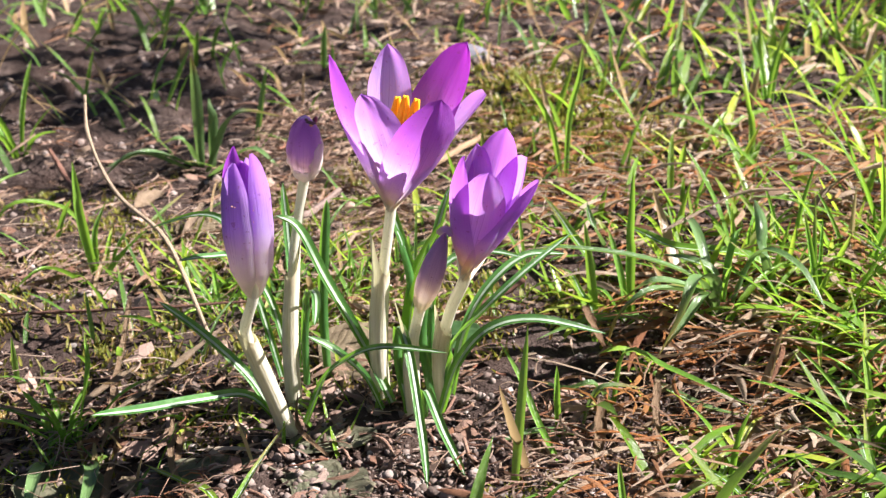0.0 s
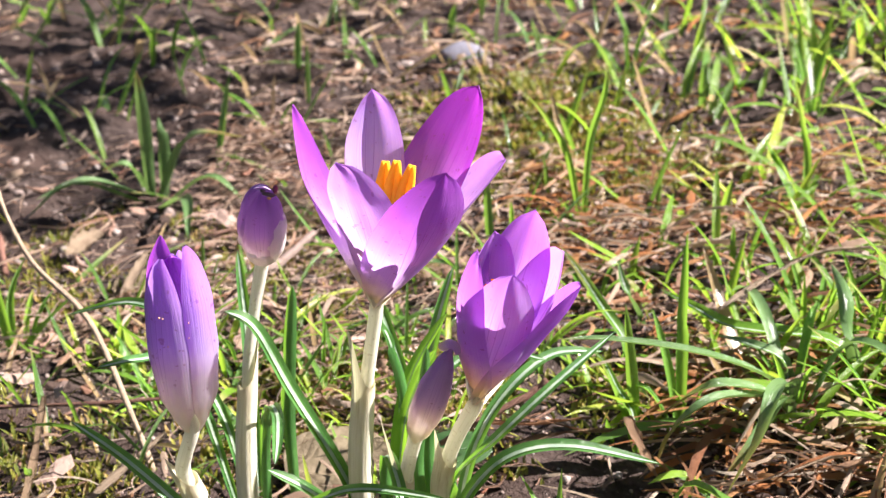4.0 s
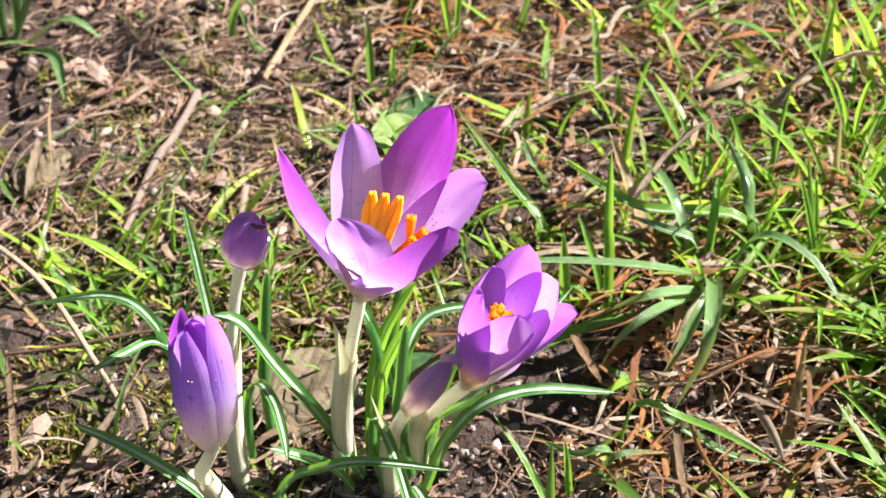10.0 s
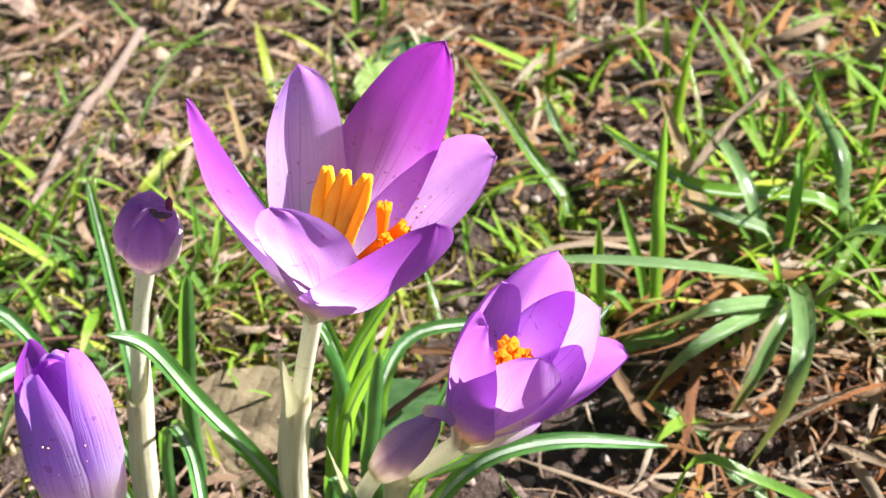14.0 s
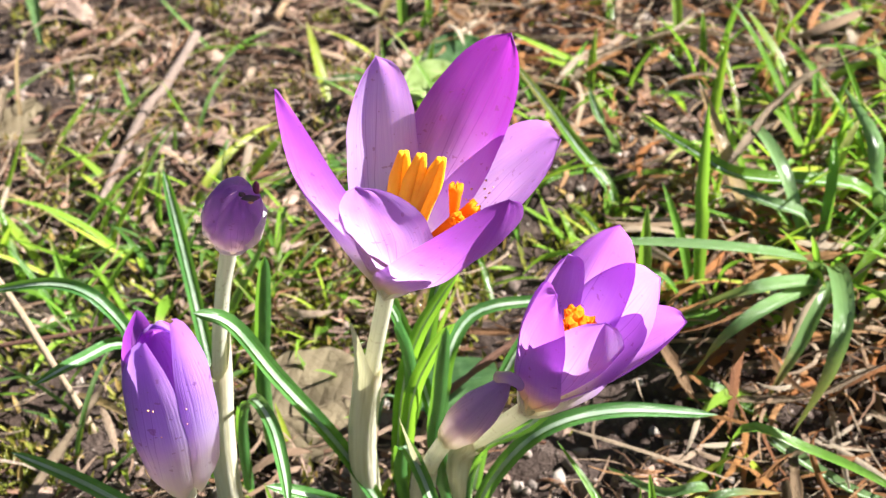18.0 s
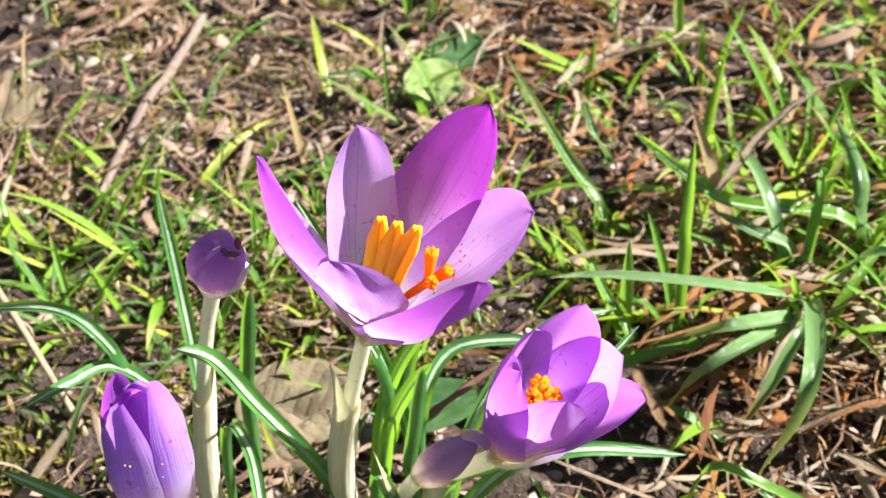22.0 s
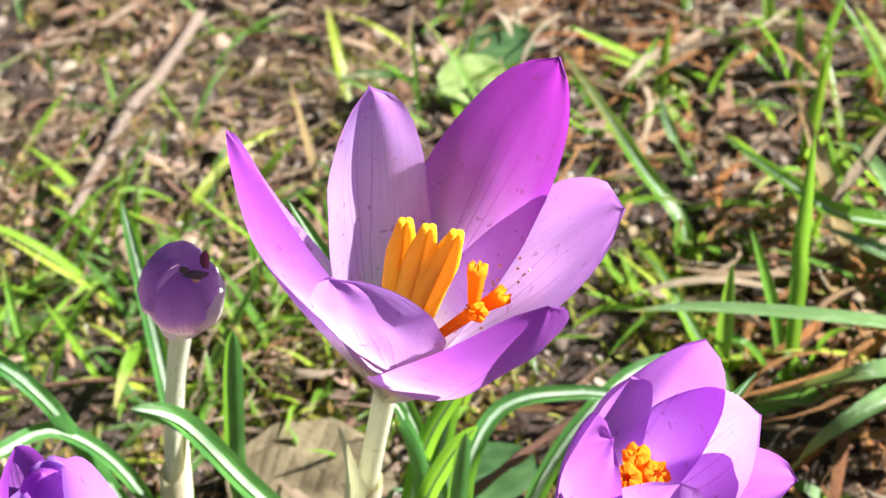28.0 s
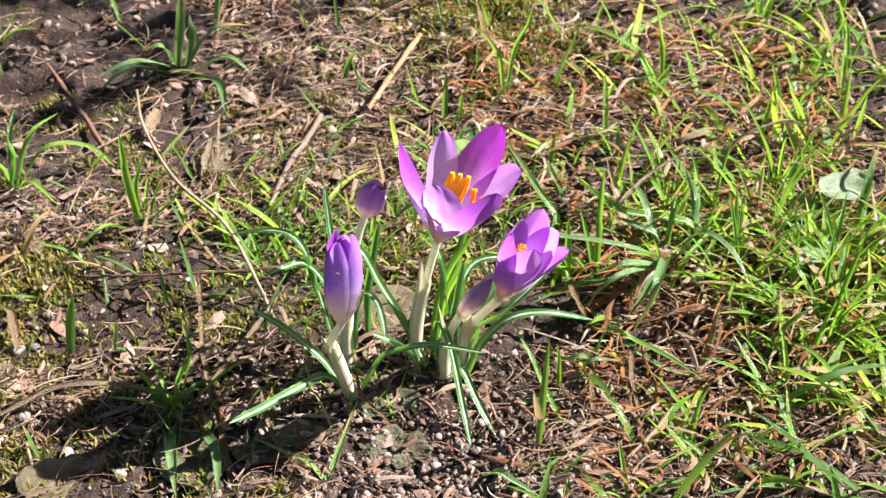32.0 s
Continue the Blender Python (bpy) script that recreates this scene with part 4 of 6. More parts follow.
# half-open flower
HALF_NECK, HALF_C = (1.30, -0.10, 4.15), (2.25, -1.95, 8.0)
croc_half = thing("crocus", (0.3, 2.9, gz(0.3, 2.9)), "half-open lilac crocus leaning outwards with an orange stigma", "flower", G_CROCUS)
flower_stem(croc_half, [(0.3, 2.9, gz(0.3, 2.9) - 0.3), (0.42, 2.3, 1.0), (0.8, 0.9, 2.8), HALF_NECK, (1.35, -0.35, 4.7)], 0.18, 0.17)
sheath(croc_half, [(0.3, 2.9, gz(0.3, 2.9)), (0.40, 2.4, 0.9), (0.56, 1.50, 2.1), (0.62, 1.0, 3.1)], 0.28, 0.25, 0.3)
HALF_TEPALS = [
    ((2.66, -1.38, 8.72), 1.40, 0.09, 0.62, 0.00),
    ((3.12, -1.90, 8.02), 1.75, 0.10, 0.52, 0.00),
    ((3.38, -2.42, 7.50), 1.40, 0.05, 0.62, 0.00),
    ((2.12, -2.52, 7.86), 1.40, 0.12, 0.72, 0.03),
    ((1.50, -2.10, 8.22), 1.50, 0.13, 0.76, 0.02),
    ((1.86, -1.40, 8.35), 1.30, 0.13, 0.75, -0.02),
]
for k, (tp, wd, bl, cp, cl) in enumerate(HALF_TEPALS):
    part("tepal", tepal(HALF_NECK, tp, HALF_C, wd, bl, cp, cl, 26, 16, seed=k + 11.0, sharp=0.62), M_TEPAL_HALF_DEEP if k in (0, 2, 4) else M_TEPAL_HALF, croc_half)
stigma(croc_half, (1.45, -0.4, 4.8), (1.84, -1.45, 6.70), [(1.70, -1.84, 7.32), (2.04, -1.80, 7.26), (1.88, -1.56, 7.34)], 0.16)

# small leaning bud
LB_NECK, LB_TIP = (-0.05, 0.65, 3.05), (0.90, -1.32, 6.05)
croc_lean = thing("crocus", (-0.55, 2.2, gz(-0.55, 2.2)), "small dusky purple crocus bud leaning to the side", "flower", G_CROCUS)
flower_stem(croc_lean, [(-0.55, 2.2, gz(-0.55, 2.2) - 0.3), (-0.5, 1.9, 0.6), (-0.3, 1.25, 2.0), LB_NECK, (0.1, 0.3, 3.6)], 0.17, 0.16)
sheath(croc_lean, [(-0.55, 2.2, gz(-0.55, 2.2)), (-0.5, 1.9, 0.6), (-0.42, 1.45, 1.8), (-0.60, 1.2, 3.4)], 0.26, 0.22, 0.2)
bud_core(croc_lean, LB_NECK, LB_TIP, 0.30, small_bud_profile, 0.96, M_TEPAL_PALE)
for phi, half, rad, en, sw in ((1.55, 1.3, 0.31, 0.97, 0.12), (-0.1, 1.2, 0.32, 0.985, 0.16), (3.0, 1.2, 0.32, 0.97, 0.14), (-1.6, 1.15, 0.32, 1.0, 0.20)):
    part("tepal", bud_tepal(LB_NECK, LB_TIP, phi, half, rad, small_bud_profile, end=en, ripple=0.05, swell=sw, vein=0.05, blunt=6.0, shut=0.85), M_TEPAL_PALE, croc_lean)
part("curled_tip", tube([(0.70, -1.05, 5.86), (0.86, -1.30, 6.02), (0.97, -1.42, 5.98), (0.99, -1.40, 5.86)], [0.10, 0.10, 0.06], 8, 8, 0.1), M_TEPAL_DUSK, croc_lean, "dark violet curled tip")

# leaves, foot to tip
crocus_leaf(croc_bud, [(-4.45, 1.7, -0.9), (-5.3, 1.0, 0.5), (-6.4, -0.2, 1.0), (-7.8, -1.8, 1.5), (-8.9, -2.95, 1.95)], 0.46)
crocus_leaf(croc_bud, [(-4.5, 1.5, -0.8), (-5.3, 1.8, 0.7), (-6.6, 2.1, 2.1), (-7.85, 2.25, 3.2)], 0.40)
crocus_leaf(croc_small, [(-4.3, 4.2, -0.6), (-4.8, 4.3, 2.2), (-5.6, 4.1, 3.7), (-6.4, 3.4, 4.1), (-7.2, 2.75, 4.25)], 0.34)
crocus_leaf(croc_small, [(-4.7, 4.4, -0.5), (-5.2, 4.4, 2.2), (-5.7, 4.0, 4.6), (-6.6, 4.5, 5.1), (-8.45, 5.5, 4.5)], 0.34)
crocus_leaf(croc_small, [(-3.9, 3.9, -0.5), (-3.75, 3.7, 1.6), (-3.4, 2.7, 3.0), (-3.1, 1.6, 3.3), (-3.0, 0.5, 3.25), (-3.0, -0.3, 3.1)], 0.34)
crocus_leaf(croc_small, [(-3.3, 4.8, -0.5), (-3.2, 4.4, 2.0), (-2.95, 3.9, 4.0), (-2.7, 3.6, 5.6)], 0.40)
crocus_leaf(croc_open, [(-1.2, 2.6, -0.7), (-1.9, 3.0, 1.0), (-2.9, 2.75, 3.4), (-3.5, 2.4, 5.1), (-4.1, 2.3, 5.6)], 0.46)
crocus_leaf(croc_open, [(0.2, 3.1, -0.7), (-0.2, 3.3, 2.6), (-0.9, 3.3, 5.6), (-1.6, 3.05, 8.1)], 0.36)
crocus_leaf(croc_open, [(-1.0, 3.2, -0.7), (-0.45, 3.1, 1.5), (-0.35, 2.8, 3.4), (-0.7, 2.4, 5.2)], 0.34)
crocus_leaf(croc_open, [(-0.9, 3.4, -0.7), (-0.1, 3.7, 2.0), (0.5, 3.9, 4.2), (1.0, 4.2, 5.6)], 0.36)
crocus_leaf(croc_half, [(0.1, 3.0, -0.7), (0.15, 2.8, 1.4), (0.35, 2.8, 3.0), (1.0, 3.3, 3.6), (2.1, 3.2, 3.75), (3.0, 3.0, 3.6)], 0.34)
crocus_leaf(croc_half, [(0.4, 2.6, -0.8), (0.7, 2.1, 1.1), (1.6, 1.2, 2.5), (2.9, 1.4, 3.6), (4.5, 2.3, 4.5)], 0.32)
crocus_leaf(croc_half, [(0.3, 1.9, -0.8), (0.9, 1.7, 0.8), (1.9, 1.6, 1.9), (3.3, 1.5, 2.15), (5.3, 1.45, 1.6)], 0.42)
crocus_leaf(croc_lean, [(-0.7, 2.0, -0.8), (-0.85, 1.9, 0.9), (-0.75, 1.6, 2.15), (-0.45, 0.7, 1.5), (-0.2, -0.8, -0.4), (-0.1, -2.2, -1.2)], 0.36)
crocus_leaf(croc_lean, [(-0.2, 1.6, -0.8), (-0.05, 0.6, 0.5), (0.4, -0.6, -0.3), (0.95, -1.6, -1.2)], 0.36)
crocus_leaf(croc_lean, [(-3.8, 1.9, -0.9), (-3.1, 1.6, 0.6), (-2.3, 0.9, 1.5), (-1.2, 0.2, 2.1), (0.7, -0.75, 2.2)], 0.34)
for pts, wd in (([(-0.9, 3.6, -0.7), (-0.55, 3.4, 1.8), (-0.1, 3.2, 3.4), (0.8, 3.1, 4.9)], 0.30), ([(-0.8, 3.3, -0.7), (-0.45, 2.9, 1.9), (0.0, 2.5, 3.4), (0.5, 2.2, 4.4)], 0.30)):
    fresh = part("leaf", ribbon(pts, wd, 20, 6, 0.7, leaf_width, 0.15, up=(0.1, -0.5, 0.86)), M_FRESH_LEAF, croc_open, "fresh light green folded leaf")
    part("midrib", ribbon(pts, wd * 0.14, 20, 2, 0.5, leaf_width, 0.15, up=(0.1, -0.5, 0.86), lift=0.02), M_MIDRIB, fresh)
crocus_leaf(croc_open, [(-1.5, 2.3, -0.8), (-1.9, 1.7, 0.6), (-2.6, 1.3, 1.6), (-3.4, 1.2, 2.2)], 0.38)
crocus_leaf(croc_half, [(0.6, 2.9, -0.8), (1.1, 3.0, 1.2), (1.9, 3.4, 2.5), (3.1, 3.9, 3.3), (4.4, 4.2, 3.2)], 0.38)
crocus_leaf(croc_half, [(0.1, 2.4, -0.8), (-0.1, 2.2, 1.5), (0.1, 2.0, 3.2), (0.3, 1.9, 4.6)], 0.38)
crocus_leaf(croc_small, [(-4.3, 5.2, -0.6), (-4.35, 6.4, 1.2), (-4.45, 7.5, 3.2), (-4.53, 8.07, 4.97)], 0.38)

# ---- grass, litter and clods ----
rng = random.Random(7)


def spot(y0, depth, power, wide=14.0):
    """A random place on the visible stretch of ground, denser towards the front."""
    y = y0 + depth * rng.random() ** power
    half = wide + 0.30 * (y + 10)
    return rng.uniform(-half - 3, half + 2), y


def bare(x, y):
    """Dark patches bare of litter beside, before and behind the clump, two imitating shade."""
    if 1.5 < x < 6.5 and 2.5 < y < 12.0:
        return rng.random() < 0.85
    if x < -5.0 and 5.0 < y < 13.0:
        return rng.random() < 0.85
    # front left: pale litter left out to stand in for the flowers' shadow
    if x < -7.0 and y < 1.0:
        return rng.random() < 0.72
    # far left: thinned so the soil reads as dark as shaded ground
    if x < -6.0 - 0.1 * y and y > 18.0:
        return rng.random() < 0.80
    return False


def build_crumbs():
    items = []
    for _ in range(9000):
        x, y = spot(-9, 70, 1.4)
        if bare(x, y) and rng.random() < 0.5:
            continue
        sz = (0.05 + 0.18 * rng.random() ** 4) * (1 + 0.012 * max(0, y))
        items.append((x, y, gz(x, y) + sz * 0.2, sz, rng.random() * 6.3, rng.randrange(6)))
    for _ in range(3200):
        x, y = rng.gauss(1.5, 4.5), rng.gauss(-3.0, 2.6)
        sz = 0.04 + 0.20 * rng.random() ** 5
        items.append((x, y, gz(x, y) + sz * 0.3, sz, rng.random() * 6.3, rng.randrange(6)))
    tagged(batch_lumps("soil_crumbs", items, M_CRUMB, 0.8), "loose crumbs and clods of brown soil", "soil", kind="stuff")
    items = []
    for _ in range(11000):
        x, y = spot(-9, 110, 1.35)
        if x > 5 and rng.random() < 0.45 or bare(x, y) or (y > 12.0 and x < 4.0 and rng.random() < 0.5):
            continue
        k = 1 + 0.012 * max(0, y)
        ln = (0.12 + 0.55 * rng.random() ** 2.5) * k
        items.append((x, y, gz(x, y) + rng.uniform(0.03, 0.28), ln, ln * rng.uniform(0.25, 0.75), rng.random() * 6.3, rng.gauss(0, 0.4), rng.gauss(0, 0.4)))
    for _ in range(3200):
        x, y = rng.uniform(-17.0, 5.0), -8 + 36 * rng.random() ** 0.9
        x -= 0.15 * y * rng.random()
        if bare(x, y):
            continue
        ln = 0.16 + 0.75 * rng.random() ** 3
        items.append((x, y, gz(x, y) + rng.uniform(0.02, 0.30), ln, ln * rng.uniform(0.18, 0.7), rng.random() * 6.3, rng.gauss(0, 0.45), rng.gauss(0, 0.45)))
    tagged(batch_chips("bark_chips", items, M_CHIP), "brown flakes of bark and broken leaf", "litter", kind="stuff")


def build_fragments():
    items = []
    for _ in range(700):
        x, y = (rng.uniform(-19.0, 4.0), -8 + 46 * rng.random() ** 1.1) if rng.random() < 0.8 else (rng.uniform(4.0, 16.0), rng.uniform(-6.0, 26.0))
        x -= 0.2 * max(0.0, y) * rng.random()
        if -6.0 < x < 2.5 and y < 3.0 or bare(x, y):
            continue
        ln = 0.45 + 1.1 * rng.random() ** 1.8
        items.append((x, y, gz(x, y) + rng.uniform(0.10, 0.35), ln, ln * rng.uniform(0.25, 0.6), rng.random() * 6.3, rng.gauss(0, 0.35), rng.gauss(0, 0.35)))
    tagged(batch_chips("leaf_fragments", items, M_FRAGMENT), "pinkish tan broken pieces of dead leaves", "litter", kind="stuff")


def build_litter():
    items, rusty = [], []
    for _ in range(8500):
        x, y = spot(-9, 110, 1.35)
        if bare(x, y):
            continue
        k = 1 + 0.012 * max(0, y)
        ln = (0.3 + 2.0 * rng.random() ** 2.8) * k
        it = (x, y, rng.random() * 6.28, ln, (0.04 + 0.18 * rng.random() ** 2.4) * k, rng.gauss(0, 0.9), abs(rng.gauss(0, 0.09)), rng.uniform(0.0, 0.45), rng.gauss(0, 0.4))
        if x > 2.5 and y > 3 and rng.random() < 0.9:
            rusty.append(it)
        elif x > 8 and rng.random() < 0.4:
            continue
        elif -6 < x < 3 and y < 4 and rng.random() < 0.5:
            continue
        else:
            items.append(it)
    for _ in range(2300):
        x, y = rng.uniform(3.0, 22.0), rng.uniform(-6.0, 30.0)
        if bare(x, y):
            continue
        rusty.append((x, y, rng.random() * 6.28, 0.8 + 3.0 * rng.random() ** 2, 0.05 + 0.20 * rng.random() ** 2.4, rng.gauss(0, 0.8), abs(rng.gauss(0, 0.10)), rng.uniform(0.1, 1.0), rng.gauss(0, 0.5)))
    for _ in range(300):
        x, y = rng.uniform(5.5, 15.0), rng.uniform(-1.0, 11.0)
        rusty.append((x, y, rng.gauss(0.3, 0.8), 1.2 + 2.6 * rng.random() ** 2, 0.08 + 0.18 * rng.random() ** 2, rng.gauss(0, 0.8), abs(rng.gauss(0, 0.12)), rng.uniform(0.2, 1.0), rng.gauss(0, 0.5)))
    for _ in range(3600):
        x, y = rng.uniform(-20.0, 4.0), -7 + 46 * rng.random() ** 1.2
        x -= 0.2 * max(0.0, y) * rng.random()
        if bare(x, y) or (-6 < x < 2 and y < 3):
            continue
        k = 1 + 0.010 * max(0, y)
        items.append((x, y, rng.gauss(0.5, 0.9), (0.7 + 2.6 * rng.random() ** 2) * k, (0.03 + 0.07 * rng.random() ** 2) * k, rng.gauss(0, 1.5), abs(rng.gauss(0, 0.12)), rng.uniform(0.05, 0.5), rng.gauss(0, 0.5)))
    tagged(batch_litter("dead_grass_litter", items, M_LITTER), "tangle of dead grass, needles and stalks", "litter", kind="stuff")
    tagged(batch_litter("rusty_dead_grass", rusty, M_RUSTY), "rust-brown dead grass under the lawn", "litter", kind="stuff")


def scatter_grass(name, patches, material, label, keep_clear=True):
    blades = []
    for (cx, cy, rx, ry, n, l0, l1, lean0, lean1, wd) in patches:
        for _ in range(n):
            x, y = rng.gauss(cx, rx), rng.gauss(cy, ry)
            if keep_clear and -6.5 < x < 2.0 and -8 < y < 5.0:
                continue
            ln = rng.uniform(l0, l1)
            blades.append((x, y, gz(x, y) - 0.1, rng.random() * 6.28, ln, rng.uniform(lean0, lean1), rng.uniform(-0.05, 0.45), wd * rng.uniform(0.6, 1.3), rng.uniform(-0.9, 0.9)))
    return tagged(batch_blades(name, blades, material, 7), label, "grass", kind="stuff")


def build_twigs():
    items = []
    for _ in range(1900):
        x, y = (rng.uniform(-20.0, 4.0), -8 + 50 * rng.random() ** 1.3) if rng.random() < 0.8 else (rng.uniform(4.0, 18.0), rng.uniform(-7.0, 24.0))
        x -= 0.2 * max(0.0, y) * rng.random()
        if bare(x, y):
            continue
        k = 1 + 0.012 * max(0, y)
        ln = (0.3 + 1.7 * rng.random() ** 2.2) * k
        items.append((x, y, rng.random() * 6.28, ln, (0.025 + 0.065 * rng.random() ** 2.0) * k, rng.gauss(0, 0.5), rng.uniform(0.05, 0.35), rng.gauss(0, 0.08)))
    tagged(batch_twigs("twiglets", items, M_TWIGLET), "brown and pinkish dry twiglets in the litter", "litter", kind="stuff")
    items = []
    for _ in range(2200):
        x, y = rng.uniform(-21.0, 10.0), -8 + 26 * rng.random() ** 1.2
        x -= 0.2 * max(0.0, y) * rng.random()
        if bare(x, y):
            continue
        sz = (0.04 + 0.13 * rng.random() ** 3) * (1 + 0.012 * max(0, y))
        items.append((x, y, gz(x, y) + sz * 0.4, sz, rng.random() * 6.3, rng.randrange(6)))
    tagged(batch_lumps("grit", items, M_GRAVEL, 0.5), "pale grey grit and tiny stones", "grit", kind="stuff")


build_crumbs()
build_fragments()
build_litter()
build_twigs()
scatter_grass("lawn_grass", [
    (15.5, 7.0, 2.8, 3.4, 240, 2.0, 4.2, 0.4, 0.96, 0.24),
    (11.0, 9.5, 2.6, 3.0, 70, 1.8, 3.8, 0.4, 0.97, 0.27),
    (12.0, 19.0, 4.5, 5.0, 62, 1.8, 4.0, 0.4, 0.97, 0.30),
    (21.0, 24.0, 5.0, 7.0, 92, 2.2, 4.6, 0.3, 0.95, 0.33),
    (22.0, 45.0, 7.0, 8.0, 120, 2.5, 5.0, 0.3, 0.9, 0.40),
    (9.0, -3.0, 3.0, 2.4, 36, 1.5, 3.4, 0.5, 0.97, 0.27),
    (4.5, 11.0, 2.6, 4.0, 45, 1.3, 3.0, 0.4, 0.97, 0.25),
    (16.0, 0.0, 2.5, 3.0, 90, 2.0, 4.2, 0.5, 0.97, 0.25),
], M_GRASS, "bright green lawn grass")
scatter_grass("sparse_grass", [
    (-4.5, 12.0, 4.0, 3.4, 130, 1.2, 3.2, 0.3, 0.95, 0.17),
    (2.0, 24.0, 5.0, 6.0, 60, 1.5, 3.6, 0.3, 0.9, 0.20),
    (-12.0, 14.0, 4.0, 5.0, 30, 1.2, 3.0, 0.4, 0.95, 0.16),
    (2.0, 52.0, 10.0, 9.0, 60, 2.0, 4.5, 0.2, 0.85, 0.26),
    (-14.0, 45.0, 8.0, 12.0, 30, 2.0, 4.5, 0.2, 0.85, 0.26),
    (-10.5, 2.0, 2.2, 2.2, 34, 0.8, 2.2, 0.3, 0.9, 0.18),
], M_GRASS_FAR, "sparse thin grass among the litter")
scatter_grass("short_grass", [(-2.2, 9.2, 2.6, 1.3, 90, 0.8, 2.6, 0.3, 0.9, 0.15), (-4.4, 2.6, 2.0, 1.6, 34, 0.7, 1.8, 0.3, 0.9, 0.15), (-6.4, 13.6, 2.4, 1.3, 44, 1.6, 3.6, 0.5, 0.96, 0.24)], M_GRASS, "short fresh grass round the crocus stems", False)


def build_moss():
    blades = []
    for cx, cy, rx, ry, n in ((5.0, 38.0, 3.2, 5.0, 3000), (7.5, 30.0, 2.4, 2.6, 1400), (-1.5, 9.5, 1.6, 1.4, 700), (-18.0, 10.5, 1.6, 1.6, 900), (-18.2, 4.0, 1.4, 3.0, 900), (5.5, 9.0, 1.0, 1.2, 420), (-3.4, 10.6, 1.0, 1.0, 400)):
        for _ in range(n):
            x, y = rng.gauss(cx, rx), rng.gauss(cy, ry)
            blades.append((x, y, gz(x, y) - 0.05 + 0.15 * rng.random(), rng.random() * 6.28, rng.uniform(0.2, 0.5) * (1 + 0.012 * max(0, y)), rng.uniform(0.1, 0.9), 0.1, 0.13 + 0.002 * max(0, y), 0.0))
    for _ in range(150):
        cx, cy = rng.uniform(-20.0, 3.0), -6 + 34 * rng.random() ** 1.2
        cx -= 0.15 * max(0.0, cy) * rng.random()
        if -6.0 < cx < 2.0 and cy < 3.5:
            continue
        rad = rng.uniform(0.25, 0.8)
        for _k in range(int(110 * rad)):
            x, y = rng.gauss(cx, rad), rng.gauss(cy, rad)
            blades.append((x, y, gz(x, y) - 0.05 + 0.2 * rng.random(), rng.random() * 6.28, rng.uniform(0.2, 0.5), rng.uniform(0.1, 0.9), 0.1, 0.12, 0.0))
    tagged(batch_blades("moss", blades, M_MOSS, 2), "yellow-green cushions of moss", "moss", kind="stuff")


build_moss()


# the lawn and the litter go on past what is near
scatter_grass("outer_grass", [
    (45.0, 30.0, 16.0, 22.0, 1500, 2.5, 5.5, 0.2, 0.95, 0.36),
    (30.0, -12.0, 12.0, 10.0, 700, 2.2, 5.0, 0.3, 0.95, 0.34),
    (10.0, 85.0, 30.0, 14.0, 900, 2.5, 5.5, 0.2, 0.95, 0.40),
    (-45.0, 40.0, 18.0, 26.0, 350, 2.0, 5.0, 0.2, 0.95, 0.34),
], M_GRASS_FAR, "patchy grass round the flower bed")

# ---- single tufts and blades ----
def tuft(base, blades, label, material=None, group="grass tufts"):
    """A tuft of grass: every blade is a part. Each blade: control points from foot to tip, width."""
    bx, by = base
    ob = thing("grass_tuft", (bx, by, gz(bx, by)), label, "grass tuft", group)
    for k, (pts, wd, *rest) in enumerate(blades):
        mt = rest[0] if rest else (material or M_BLADE)
        fold = 0.35 if wd > 0.3 else 0.5
        part("blade", ribbon(pts, wd * (1.05 if mt is M_BROAD else 0.76), 16, 4, fold + 0.2, grass_width, 0.25 * math.sin(k * 2.3 + bx)), mt, ob)
    return ob


def foot(x, y, dz=-0.15):
    return (x, y, gz(x, y) + dz)


def fan(base, n, length, width, seed, lean=(0.3, 1.0), arc=(0.0, 6.28), droop=0.5, spread_r=0.4):
    """Blades fanning out of one crown, arching over by their own weight."""
    r = random.Random(seed)
    out = []
    for k in range(n):
        az = arc[0] + (arc[1] - arc[0]) * (k + r.random()) / n
        ln, le = length * r.uniform(0.6, 1.15), r.uniform(*lean)
        x0, y0 = base[0] + spread_r * math.cos(az) * r.random(), base[1] + spread_r * math.sin(az) * r.random()
        up = math.sqrt(max(0.05, 1 - min(le, 0.97) ** 2))
        pts = [foot(x0, y0)]
        for v in (0.4, 0.75, 1.0):
            o = ln * (le * v + 0.2 * v * v)
            px, py = x0 + o * math.cos(az), y0 + o * math.sin(az)
            pz = max(gz(x0, y0) + ln * (up * v * 1.15 - droop * le * v * v), gz(px, py) + 0.12)
            pts.append((px, py, pz))
        out.append((pts, width * r.uniform(0.75, 1.2)))
    return out


# upright fresh tuft beside the half-open crocus
tuft((6.6, 6.7), [
    ([foot(6.6, 6.7), (6.65, 6.75, 1.8), (6.8, 6.95, 3.5), (6.9, 7.1, 5.0)], 0.42),
    ([foot(6.5, 6.7), (6.35, 6.95, 1.2), (6.2, 7.3, 2.1), (6.05, 7.6, 2.8)], 0.34),
    ([foot(6.8, 6.5), (7.1, 6.4, 0.9), (7.5, 6.2, 1.4)], 0.26),
    ([foot(6.5, 6.5), (5.8, 6.6, 0.9), (5.2, 6.9, 1.1)], 0.26),
], "upright fresh green grass tuft in rusty litter")

